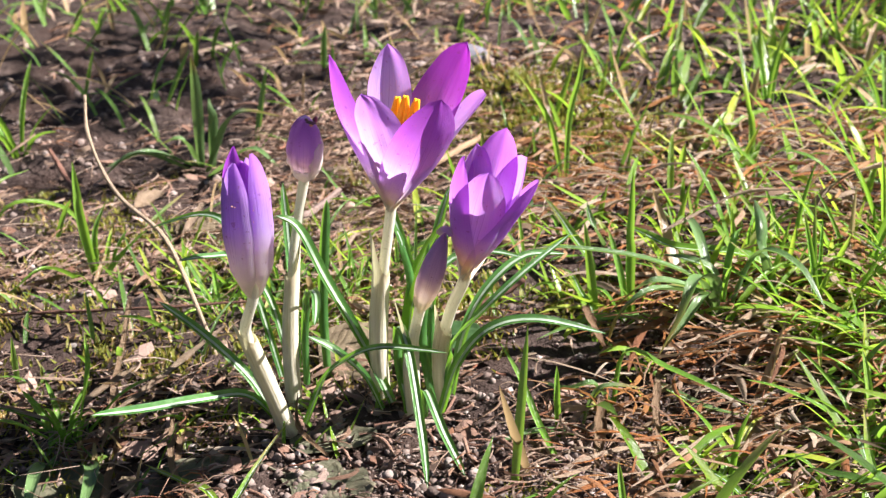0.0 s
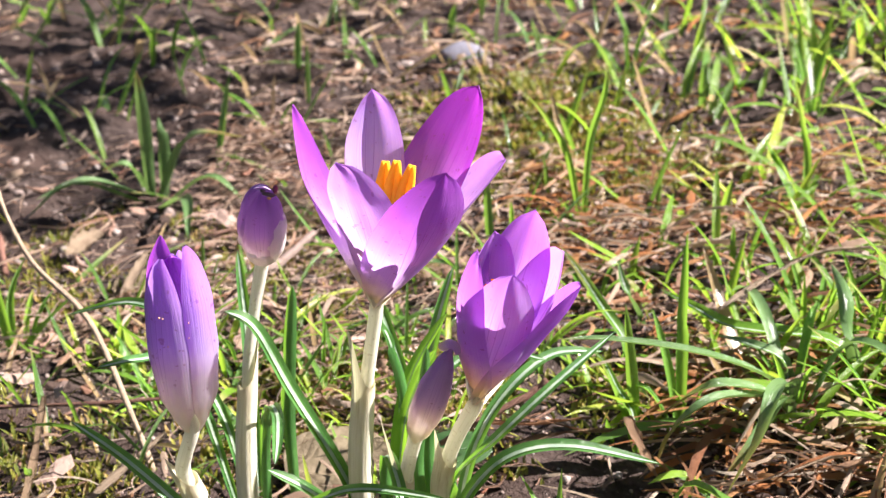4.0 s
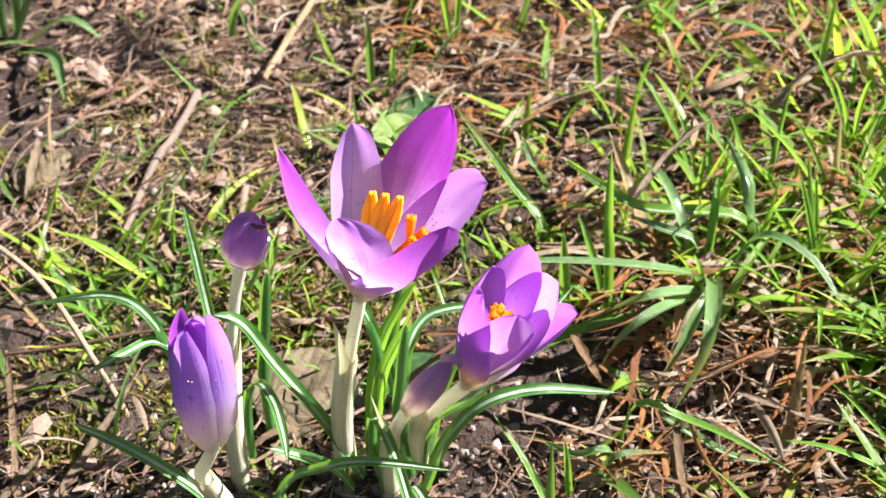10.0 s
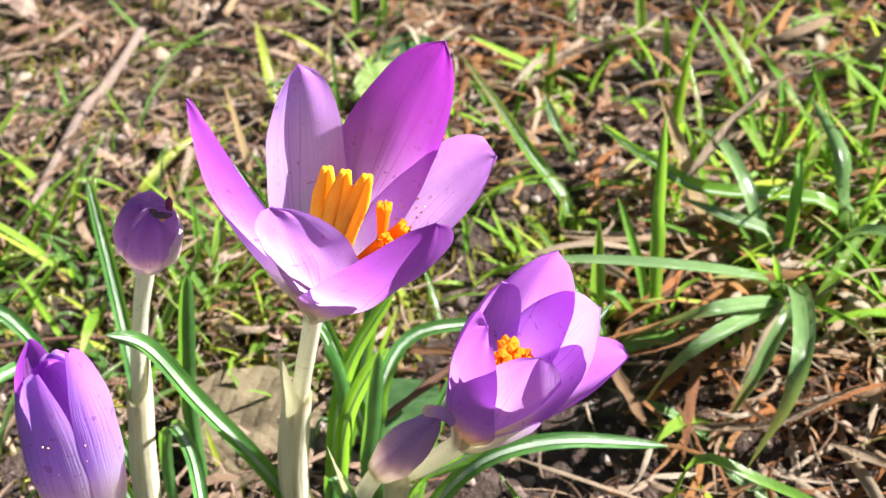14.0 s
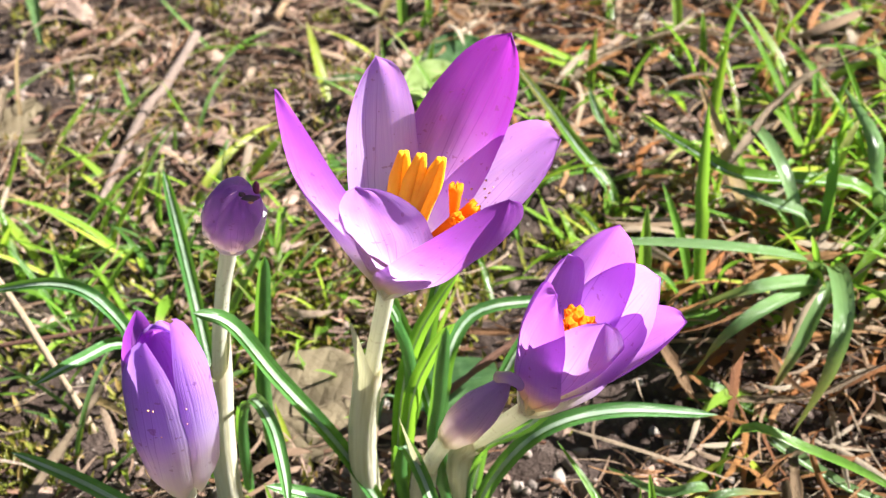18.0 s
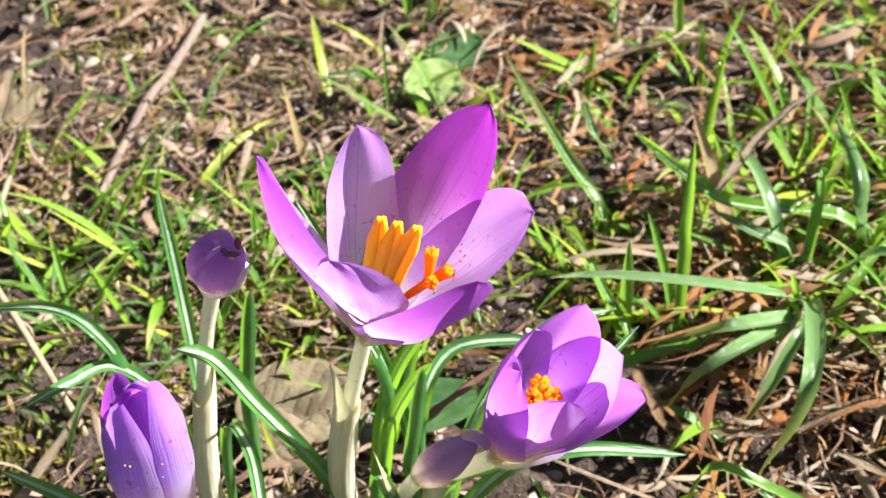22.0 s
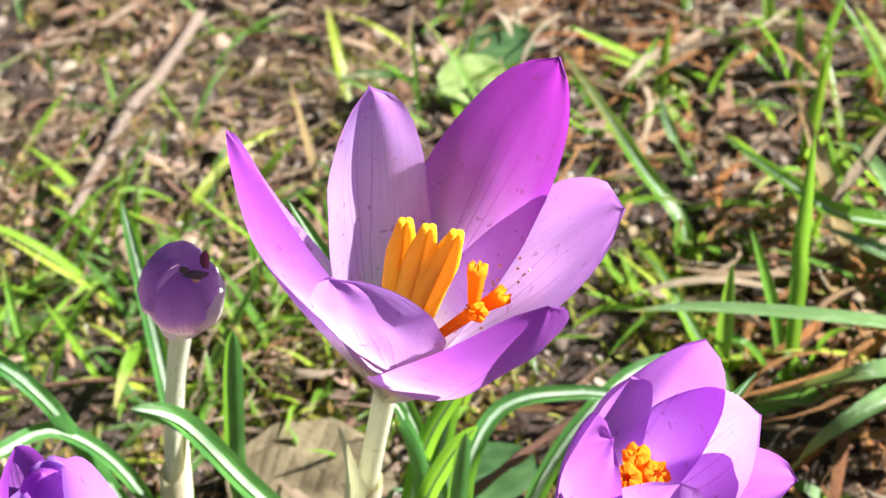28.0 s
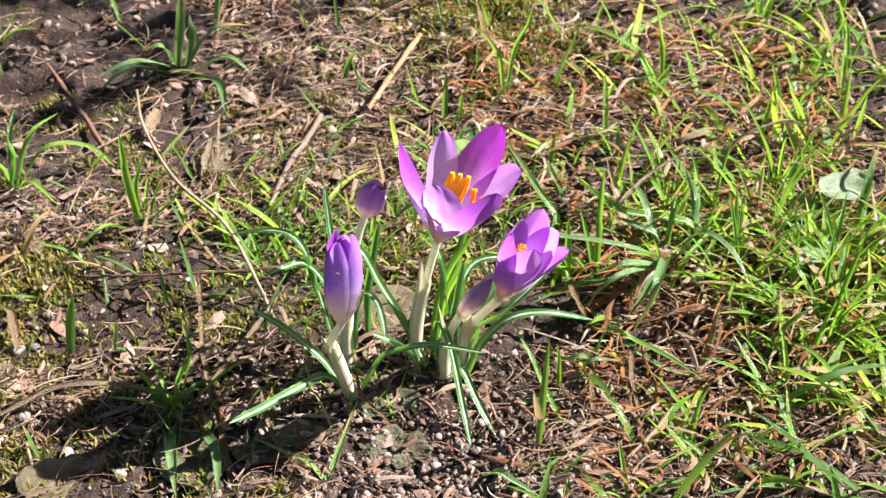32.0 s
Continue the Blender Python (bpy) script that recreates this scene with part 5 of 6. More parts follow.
# arching broad-leaved tuft
tuft((9.3, 6.9), [
    ([foot(9.2, 7.0), (8.80, 5.62, 1.40), (6.96, 5.18, 2.50), (4.73, 5.53, 2.90), (3.41, 5.79, 2.90)], 0.36, M_BROAD),
    ([foot(9.3, 6.8), (9.21, 5.39, 1.40), (8.11, 2.31, 2.80), (7.58, 1.53, 2.00), (6.76, 1.33, 0.70)], 0.42, M_BROAD),
    ([foot(9.1, 6.9), (8.96, 5.38, 1.00), (7.73, 4.50, 1.90), (6.80, 4.49, 1.90), (5.67, 5.83, 0.40)], 0.42, M_BROAD),
    ([foot(9.2, 6.7), (9.03, 5.29, 1.00), (7.13, 3.75, 2.00), (6.02, 3.57, 1.40), (5.55, 3.94, 0.20)], 0.42, M_BROAD),
    ([foot(9.5, 6.8), (8.9, 5.0, 1.3), (8.0, 3.9, 0.8), (7.0, 3.2, 0.0)], 0.38, M_BROAD),
    ([foot(9.6, 7.1), (10.2, 8.0, 1.8), (10.8, 9.4, 2.0)], 0.36),
    ([foot(9.5, 7.1), (9.2, 8.4, 1.8), (9.0, 10.0, 2.2), (8.8, 11.4, 1.6)], 0.34, M_BROAD),
    ([foot(9.7, 6.7), (10.6, 5.8, 2.2), (11.6, 4.6, 2.2), (12.2, 3.4, 1.2)], 0.34, M_BROAD),
    ([foot(9.4, 6.5), (9.0, 5.9, 1.4), (8.7, 5.5, 2.3)], 0.24),
] + fan((9.6, 7.0), 8, 3.2, 0.24, 5, (0.3, 0.9)), "arching broad dark green grass tuft with browned blades")

# yellow-green blade and the low blades in front of the clump
tuft((3.6, -1.7), [([foot(3.7, -1.8), (3.15, -0.4, -0.4), (2.7, 0.8, 0.6), (2.2, 1.75, 1.4)], 0.30),
                   ([foot(3.6, -1.9), (3.5, -3.1, -0.8), (2.6, -3.8, -0.9), (1.8, -3.9, -0.95)], 0.26)], "lone yellow-green grass blade bent over bare soil")
tuft((5.6, 1.9), [([foot(5.5, 2.1), (5.9, 1.6, 0.9), (7.0, 1.2, 0.5), (8.1, 0.4, 0.2), (9.1, -1.1, 0.15)], 0.36),
                  ([foot(5.6, 1.6), (4.9, 0.9, 0.2), (4.1, 1.2, 0.0), (3.3, 2.4, -0.2)], 0.26, M_BROAD),
                  ([foot(4.4, 0.6), (5.0, 0.6, 0.2), (6.3, 0.4, 0.25)], 0.24, M_BROAD),
                  ([foot(3.7, 0.3), (3.75, 0.5, 0.2), (3.8, 0.95, 0.9)], 0.26),
                  ([foot(4.9, 0.5), (3.2, -0.1, -0.7), (1.8, -0.4, -0.85)], 0.28, M_BROAD)], "low dark green blades lying over the soil")
tuft((8.2, -2.8), [([foot(8.1, -2.9), (8.5, -2.5, -0.2), (8.9, -2.3, 0.7)], 0.30), ([foot(8.0, -3.0), (7.6, -3.5, -0.6), (7.3, -4.0, -0.9)], 0.26),
                   ([foot(8.3, -3.0), (9.6, -3.4, -0.3), (10.6, -4.2, -0.8)], 0.26), ([foot(8.0, -2.7), (7.2, -2.2, -0.5), (6.2, -2.0, -0.7)], 0.24)]
     + fan((8.1, -3.2), 6, 2.0, 0.20, 11, (0.5, 0.95)), "small bright grass tuft on bare soil")
tuft((12.2, -2.2), [([foot(12.1, -5.8), (11.7, -4.1, -0.5), (11.9, -2.3, 0.5)], 0.34), ([foot(12.6, 2.2), (13.4, -0.6, 0.6), (14.2, -2.9, 0.1), (15.0, -5.1, -0.5)], 0.32),
                    ([foot(11.4, -6.1), (9.8, -6.3, -0.8), (7.7, -6.4, -0.9)], 0.30, M_BROAD)] + fan((12.4, -1.6), 9, 3.6, 0.26, 12, (0.4, 0.95)), "loose bright green grass tuft")
tuft((5.0, -6.2), fan((5.0, -6.0), 7, 2.4, 0.22, 14, (0.4, 0.95)), "small grass tuft on crumbly soil")
tuft((2.6, -6.4), fan((2.6, -6.4), 5, 2.2, 0.22, 15, (0.4, 0.95)), "small grass tuft on crumbly soil")
for k, (x, y, n, ln, wd) in enumerate(((14.5, 8.5, 16, 4.4, 0.24), (12.6, 5.6, 14, 4.0, 0.24), (17.0, 5.0, 16, 4.6, 0.24), (15.2, 2.2, 14, 4.2, 0.26), (11.2, 11.4, 12, 3.8, 0.26),
                                       (16.6, 12.6, 12, 4.2, 0.26), (12.4, 9.6, 12, 3.6, 0.22), (13.8, 0.2, 11, 3.6, 0.24))):
    tuft((x, y), fan((x, y), n, ln, wd, 40 + k, (0.25, 0.95), spread_r=0.9), "dense bright green lawn grass tuft")
tuft((18.6, 18.2), [([foot(18.8, 18.2), (19.4, 17.7, 1.6), (20.6, 17.9, 3.0)], 0.40), ([foot(18.5, 18.2), (18.5, 19.0, 1.3), (18.5, 20.2, 2.4)], 0.34)]
     + fan((18.7, 18.2), 6, 2.6, 0.30, 21), "upright bright green grass tuft")
tuft((13.4, 22.1), [([foot(13.4, 22.1), (12.8, 23.0, 1.2), (12.4, 24.0, 2.3)], 0.40), ([foot(13.4, 22.1), (13.8, 23.5, 1.9), (13.2, 22.8, 4.7)], 0.38)]
     + fan((13.4, 22.3), 6, 2.4, 0.30, 22), "upright bright green grass tuft")
tuft((5.5, 24.0), [([foot(5.7, 24.4), (5.2, 22.6, 2.4), (4.4, 20.9, 4.4), (3.65, 20.0, 5.6)], 0.36), ([foot(5.8, 24.4), (6.0, 22.8, 2.8), (6.4, 21.2, 5.0), (6.5, 20.7, 6.2)], 0.36)]
     + fan((5.7, 24.2), 4, 2.2, 0.28, 23), "two tall grass blades forming a fork")
tuft((-12.7, 14.5), [([foot(-12.7, 14.5), (-13.0, 14.5, 2.4), (-13.1, 14.8, 4.4)], 0.50), ([foot(-12.5, 14.4), (-11.4, 13.8, 1.0), (-10.4, 13.9, 1.9)], 0.60),
                     ([foot(-12.9, 14.2), (-14.0, 12.6, 1.0), (-15.3, 11.9, 0.4)], 0.50), ([foot(-12.7, 14.5), (-12.7, 15.1, 1.4), (-12.3, 15.9, 2.5)], 0.36)]
     + fan((-12.5, 14.6), 5, 1.8, 0.24, 24), "pale green grass tuft with folded blades")
tuft((-18.6, 18.4), [([foot(-18.6, 18.3), (-17.6, 19.0, 2.3), (-16.3, 20.3, 2.8)], 0.50), ([foot(-18.6, 18.3), (-19.1, 18.3, 1.3), (-19.8, 17.9, 1.5)], 0.50),
                     ([foot(-18.5, 18.9), (-17.0, 19.1, 1.6), (-15.1, 19.3, 1.4), (-13.9, 18.6, 0.6)], 0.46), ([foot(-18.8, 18.3), (-18.3, 17.8, 1.8), (-18.5, 18.3, 2.8)], 0.44),
                     ([foot(-18.4, 18.2), (-17.6, 16.9, 1.2), (-16.4, 15.6, 0.6)], 0.44)], "grass tuft with pale curling tips")
tuft((-11.2, 29.9), [([foot(-11.4, 30.1), (-13.2, 28.7, 1.0), (-15.2, 28.4, 0.5)], 0.50, M_BROAD), ([foot(-11.4, 29.7), (-13.4, 27.4, 1.3), (-15.2, 26.7, 0.3)], 0.50, M_BROAD),
                     ([foot(-10.8, 30.3), (-9.0, 28.6, 2.5), (-7.0, 30.1, 2.0)], 0.50, M_BROAD), ([foot(-11.1, 30.4), (-10.5, 27.8, 3.6), (-10.3, 26.6, 5.8)], 0.50, M_BROAD),
                     ([foot(-10.6, 29.6), (-8.9, 25.8, 0.9), (-8.6, 23.6, 0.1)], 0.46, M_BROAD), ([foot(-10.5, 29.9), (-8.5, 28.9, 0.8), (-7.1, 28.0, 0.1)], 0.44, M_BROAD),
                     ([foot(-11.2, 30.4), (-11.8, 29.9, 1.2), (-12.9, 30.1, 1.0)], 0.46, M_BROAD), ([foot(-10.6, 30.7), (-10.0, 28.8, 2.2), (-10.1, 28.8, 3.4)], 0.46, M_BROAD)],
     "broad-leaved dark tuft with bleached tips")
tuft((-21.2, 35.5), fan((-21.2, 35.5), 6, 4.5, 0.5, 31, (0.2, 0.8)), "dark bluish grass tuft in the shade")
tuft((-11.2, 2.2), [([foot(-11.0, 2.5), (-10.4, 2.8, 0.8), (-10.6, 3.8, 1.8)], 0.26), ([foot(-10.9, 2.2), (-9.3, 1.8, 0.4), (-7.9, 2.4, 0.9)], 0.26),
                    ([foot(-11.3, 1.4), (-11.3, -0.6, -0.7), (-11.1, -3.3, -0.95)], 0.46, M_BROAD), ([foot(-10.7, 1.5), (-9.7, -0.9, -0.7), (-9.6, -3.2, -0.95)], 0.44, M_BROAD),
                    ([foot(-11.2, 2.2), (-12.5, 1.6, -0.2), (-13.8, 2.1, -0.2)], 0.28)] + fan((-11.0, 2.4), 7, 1.6, 0.22, 33), "small grass tuft among dead leaves")
for k, (x, y, n, ln, wd) in enumerate(((3.1, 22.1, 3, 1.9, 0.28), (1.5, 17.2, 3, 2.2, 0.28), (-3.0, 10.4, 6, 2.0, 0.2), (-5.5, 12.6, 6, 2.4, 0.2), (-7.4, 9.6, 6, 2.4, 0.22), (-1.2, 12.6, 5, 1.8, 0.2),
                                       (7.2, 15.4, 5, 2.0, 0.26), (3.4, 11.6, 6, 2.2, 0.22), (5.0, 14.8, 5, 2.4, 0.24), (21.5, 30.5, 8, 3.8, 0.32), (24.0, 23.5, 8, 3.6, 0.3), (9.6, 15.6, 6, 2.6, 0.26),
                                       (-6.8, 40.0, 4, 3.0, 0.3), (10.0, 44.0, 6, 3.4, 0.34), (17.0, 36.0, 7, 3.6, 0.34))):
    tuft((x, y), fan((x, y), n, ln, wd, 60 + k, (0.15, 0.9), spread_r=0.5), "small fresh grass tuft among dead litter", M_BLADE, "small grass tufts")


tuft((-0.6, 17.7), [([(-0.7, 17.8, 0.55), (-0.2, 17.6, 0.8), (0.6, 17.3, 0.85), (1.25, 17.0, 0.7)], 0.32, M_BROAD)], "short grey-green blade lying beside a round leaf")


def lone_blade(pts, wd, label, material=None):
    ob = thing("long_grass", pts[0], label, "grass", "single grasses")
    part("blade", ribbon(pts, wd, 18, 4, 0.6, grass_width, 0.3), material or M_BLADE, ob)
    part("midrib", ribbon(pts, wd * 0.12, 18, 2, 0.5, grass_width, 0.3, lift=0.02), M_MIDRIB, ob)


lone_blade([foot(11.6, 8.0), (10.99, 8.17, 1.2), (8.47, 8.99, 1.5), (7.6, 10.32, 1.6), (6.95, 12.39, 1.4)], 0.46, "thick yellow-green blade lying through the lawn")
lone_blade([foot(6.4, 12.9), (6.32, 12.78, 0.4), (5.94, 12.64, 1.4), (5.84, 13.3, 2.0)], 0.34, "short dull green blade in rusty litter", M_BROAD)
lone_blade([foot(11.6, 7.8), (11.53, 7.86, 0.6), (11.23, 7.58, 1.8), (11.12, 8.16, 2.8), (11.39, 10.48, 2.6)], 0.50, "folded dark green blade with a pale sheen", M_BROAD)
lone_blade([foot(9.6, 7.6), (9.48, 7.66, 1.0), (8.72, 7.98, 1.4), (8.0, 9.3, 1.2)], 0.40, "short broad grey-green blade in the lawn", M_BROAD)
lone_blade([foot(5.7, 10.5), (5.65, 10.68, 0.6), (5.13, 11.7, 1.3), (4.79, 13.6, 1.5), (4.4, 16.96, 1.3)], 0.34, "long bright green curving blade")
lone_blade([foot(5.4, 6.2), (5.33, 6.34, 0.4), (5.05, 7.49, 0.7), (4.88, 8.91, 0.8), (4.6, 10.3, 0.6)], 0.20, "yellowing grass runner on dark soil")

def low(*rows):
    """Points given by place and height over the soil."""
    return [(x, y, gz(x, y) + h) for x, y, h in rows]


# blades and runners on the soil before and beside the clump
lone_blade(low((-5.7, -3.0, -0.1), (-6.2, -2.4, 0.4), (-6.9, -1.8, 0.6), (-8.2, -0.8, 0.9)), 0.26, "green blade leaning over straws")
lone_blade(low((-5.7, -3.1, -0.1), (-5.3, -2.4, 0.4), (-4.9, -1.6, 0.7), (-4.0, 0.3, 1.3)), 0.26, "green blade rising beside a wilted leaf")
lone_blade(low((7.0, 3.4, 0.0), (7.1, 2.3, 0.6), (8.1, 0.7, 0.8), (9.4, 0.2, 0.6)), 0.34, "dark green blade arching over bare soil", M_BROAD)
lone_blade(low((7.8, -2.9, -0.1), (8.1, -2.4, 0.3), (8.5, -1.9, 0.5), (9.1, -1.1, 1.0)), 0.26, "short yellow-green blade on bare soil")
lone_blade(low((8.6, -5.1, -0.1), (8.2, -4.2, 0.7), (7.5, -3.4, 0.8), (6.5, -2.5, 0.5)), 0.22, "curved yellow-green blade on bare soil")
lone_blade(low((12.3, -0.5, 0.0), (12.0, -1.8, 0.7), (11.7, -3.3, 0.7), (11.8, -5.6, 0.2)), 0.32, "drooping grey-green blade at the lawn edge", M_BROAD)
lone_blade(low((8.8, -5.5, -0.1), (9.4, -5.5, 0.4), (10.1, -5.4, 0.5), (11.8, -4.8, 0.5)), 0.30, "grey-green blade lying on soil", M_BROAD)
lone_blade(low((0.2, -3.3, 0.0), (0.6, -3.9, 0.5), (1.0, -4.5, 0.5), (1.9, -5.5, 0.3)), 0.46, "broad grey-green blade lying on soil", M_BROAD)
tuft((-11.3, 2.4), fan((-11.3, 2.4), 9, 2.4, 0.30, 61, (0.2, 0.9)), "short green tuft among straws in dark soil")

# ---- stalks and twigs ----
def stalk(name, pts, r0, r1, material, label, category, flat=1.0, group=""):
    b = pts[len(pts) // 2]
    org = (b[0], b[1], b[2])
    bm = tube(pts, [r0, (r0 + r1) / 2, r1], 36, 8, 0.45, pts[0][0])
    return tagged(part(name, bm, material, None, "", org), label, category, group)


def straw(pts, wd, label, material=None, group="dry straws", name="dry_straw"):
    b = pts[len(pts) // 2]
    bm = ribbon(pts, wd, 16, 4, 0.45, lambda v: (0.55 + 0.45 * math.sin(math.pi * (0.1 + 0.85 * v))) * (1 + 0.18 * math.sin(v * 31 + b[0] * 7)) * max(0.1, 1 - v ** 9), 0.9, wave=0.16)
    bmesh.ops.solidify(bm, geom=bm.faces[:], thickness=0.03)
    return tagged(part(name, bm, material or M_STRAW, None, "", b), label, "straw", group)


stalk("bleached_stalk", [(-11.9, 13.3, 7.2), (-11.75, 12.4, 5.9), (-10.6, 10.5, 4.3), (-8.7, 8.3, 3.3), (-7.6, 6.9, 1.2), (-7.1, 6.3, -0.3)], 0.06, 0.09, M_PALE_STRAW, "long curved bleached grass stalk leaning over litter", "stalk")
stalk("dry_twig", [(-15.2, 9.9, 0.3), (-13.7, 9.5, 0.45), (-10.6, 8.9, 0.6), (-8.4, 8.7, 0.65), (-6.2, 8.6, 0.7), (-4.6, 8.5, 0.5)], 0.065, 0.045, M_TWIG, "thin reddish brown dry stem lying on litter", "twig")
stalk("grey_root", [(-7.2, 13.2, 0.2), (-6.5, 15.1, 0.45), (-6.2, 16.4, 0.35), (-5.4, 18.3, 0.6), (-4.9, 19.6, 0.4), (-3.9, 22.1, 0.5)], 0.09, 0.15, M_GREYROOT, "weathered grey-brown root on the ground", "root")
stalk("brown_stick", [(2.2, 31.4, 0.0), (0.1, 26.5, 0.2), (-1.5, 22.7, 0.3)], 0.15, 0.12, M_STRAW, "straight brown stick lying on soil", "stick")
stalk("dark_twig", [(0.4, 3.9, 1.2), (1.5, 4.3, 1.6), (2.6, 4.6, 2.0), (3.1, 4.7, 2.3)], 0.07, 0.10, M_TWIG, "short dark twig behind the half-open crocus", "twig")
stalk("dark_twig", [(-17.6, 28.2, 1.6), (-16.5, 26.7, 0.3), (-15.6, 24.2, 0.3), (-14.4, 20.4, 0.4)], 0.10, 0.14, M_TWIG, "dark forked twig in the litter", "twig")
straw([(-9.95, 7.6, 1.45), (-10.0, 5.9, 0.4), (-10.0, 4.1, -0.2), (-9.8, 2.0, -0.5), (-9.7, 0.2, -0.7)], 0.22, "flat brown dead blade stuck in the soil")
straw([(-7.8, 1.9, -0.4), (-7.5, -0.5, -0.8), (-6.8, -2.3, -0.8), (-5.9, -3.9, -0.9)], 0.22, "rusty brown dead blade on dark soil", M_STRAW)
straw([(-17.8, 7.9, 0.3), (-17.6, 6.6, 0.1), (-17.4, 5.3, -0.1)], 0.42, "short rusty dead blade piece")
straw([(-6.7, 6.7, 0.6), (-8.4, 4.3, 0.0), (-10.1, 2.3, -0.6)], 0.24, "pale brown dead blade lying slantwise", M_PALE_STRAW)
straw([(-9.3, 5.0, 0.1), (-11.0, 3.2, -0.4)], 0.24, "pale brown dead blade lying slantwise", M_PALE_STRAW)
straw([(-11.4, 2.4, -0.6), (-13.7, 2.4, 0.2), (-15.6, 2.6, 0.1), (-17.2, 2.3, -0.4), (-18.6, 1.8, -0.7)], 0.28, "long bleached curved dead blade", M_PALE_STRAW)
straw([(13.7, 13.5, 0.4), (15.0, 13.8, 1.9), (17.2, 14.0, 2.4), (20.0, 14.4, 1.0)], 0.50, "bleached arching dead blade", M_PALE_STRAW)
straw([(8.0, 8.7, 2.2), (9.8, 10.6, 2.3), (11.4, 11.6, 2.5), (14.5, 13.6, 1.8)], 0.30, "arching pale dead blade over grass", M_PALE_STRAW)
straw([(5.6, 15.6, 0.6), (7.4, 16.4, 1.0), (9.6, 16.4, 1.2), (12.0, 15.0, 0.6)], 0.44, "bleached dead blade lying on the lawn", M_PALE_STRAW)
straw([(7.8, 19.2, 0.3), (10.8, 21.2, 1.1), (12.6, 19.0, 0.9), (13.5, 15.9, 0.4)], 0.30, "rusty arching dead blade")
straw([(5.4, 4.1, -0.3), (7.7, 2.8, 0.2), (9.9, 2.9, 0.7), (12.4, 2.7, 0.2)], 0.28, "pale twisted dead blade", M_PALE_STRAW)
straw([(8.8, 2.2, 0.1), (10.3, 0.8, 0.0), (12.6, 0.0, -0.5)], 0.30, "pale twisted dead blade", M_PALE_STRAW)
straw([(6.8, 1.2, 0.3), (6.5, -0.2, -0.3), (6.4, -2.1, -0.8)], 0.26, "curled brown dead blade", M_STRAW)
straw([(5.0, 0.3, 0.1), (4.8, -0.8, -0.4), (4.5, -2.4, -0.95)], 0.30, "rusty curled dead blade on bare soil")
straw([(7.5, -0.3, -0.7), (8.4, -0.7, -0.6), (9.5, -0.9, -0.8)], 0.34, "bleached dead blade on bare soil", M_PALE_STRAW)
straw([(4.9, 4.1, 1.5), (5.1, 3.6, 1.0), (5.4, 3.2, 0.4), (5.9, 2.9, -0.2)], 0.34, "curled orange-brown dead leaf blade")
straw([(-3.0, -0.4, -0.9), (-3.9, 1.0, -0.6), (-4.0, 2.4, 0.0)], 0.16, "thin brown straw beside the bud stem")
straw([(2.2, 5.2, 0.4), (4.0, 5.4, 0.5), (6.4, 5.3, 0.3)], 0.32, "brown dead blade lying on soil")
straw([(1.2, 6.6, 0.4), (2.6, 6.2, 0.4), (4.4, 6.4, 0.4)], 0.30, "brown dead blade lying on soil")
straw([(-11.9, 24.5, 0.3), (-12.6, 21.6, 0.5)], 0.8, "weathered strip of bark on litter", M_PALE_STRAW, "bark strips", "bark_strip")
straw([(-9.3, 19.8, 1.0), (-9.9, 17.2, 0.4)], 0.34, "pale splinter on litter", M_PALE_STRAW, "bark strips", "bark_strip")


straw(low((-9.1, -2.8, 0.1), (-9.3, -0.6, 0.3), (-9.5, 1.5, 0.25), (-9.9, 4.2, 0.5)), 0.30, "long yellow-brown dead blade standing over soil")
straw(low((-7.5, 3.1, 0.5), (-7.5, 0.6, 0.35), (-7.1, -1.3, 0.2), (-5.8, -3.0, 0.1)), 0.22, "curved orange-brown dead blade on soil")
straw(low((4.6, -1.9, 0.05), (5.0, -0.3, 0.5), (5.2, 1.1, 1.0)), 0.24, "yellow-brown dead blade on bare soil")
straw(low((6.6, -1.3, 0.1), (6.5, -0.1, 0.5), (7.0, 2.3, 0.6)), 0.24, "pale curled dead blade on bare soil", M_PALE_STRAW)


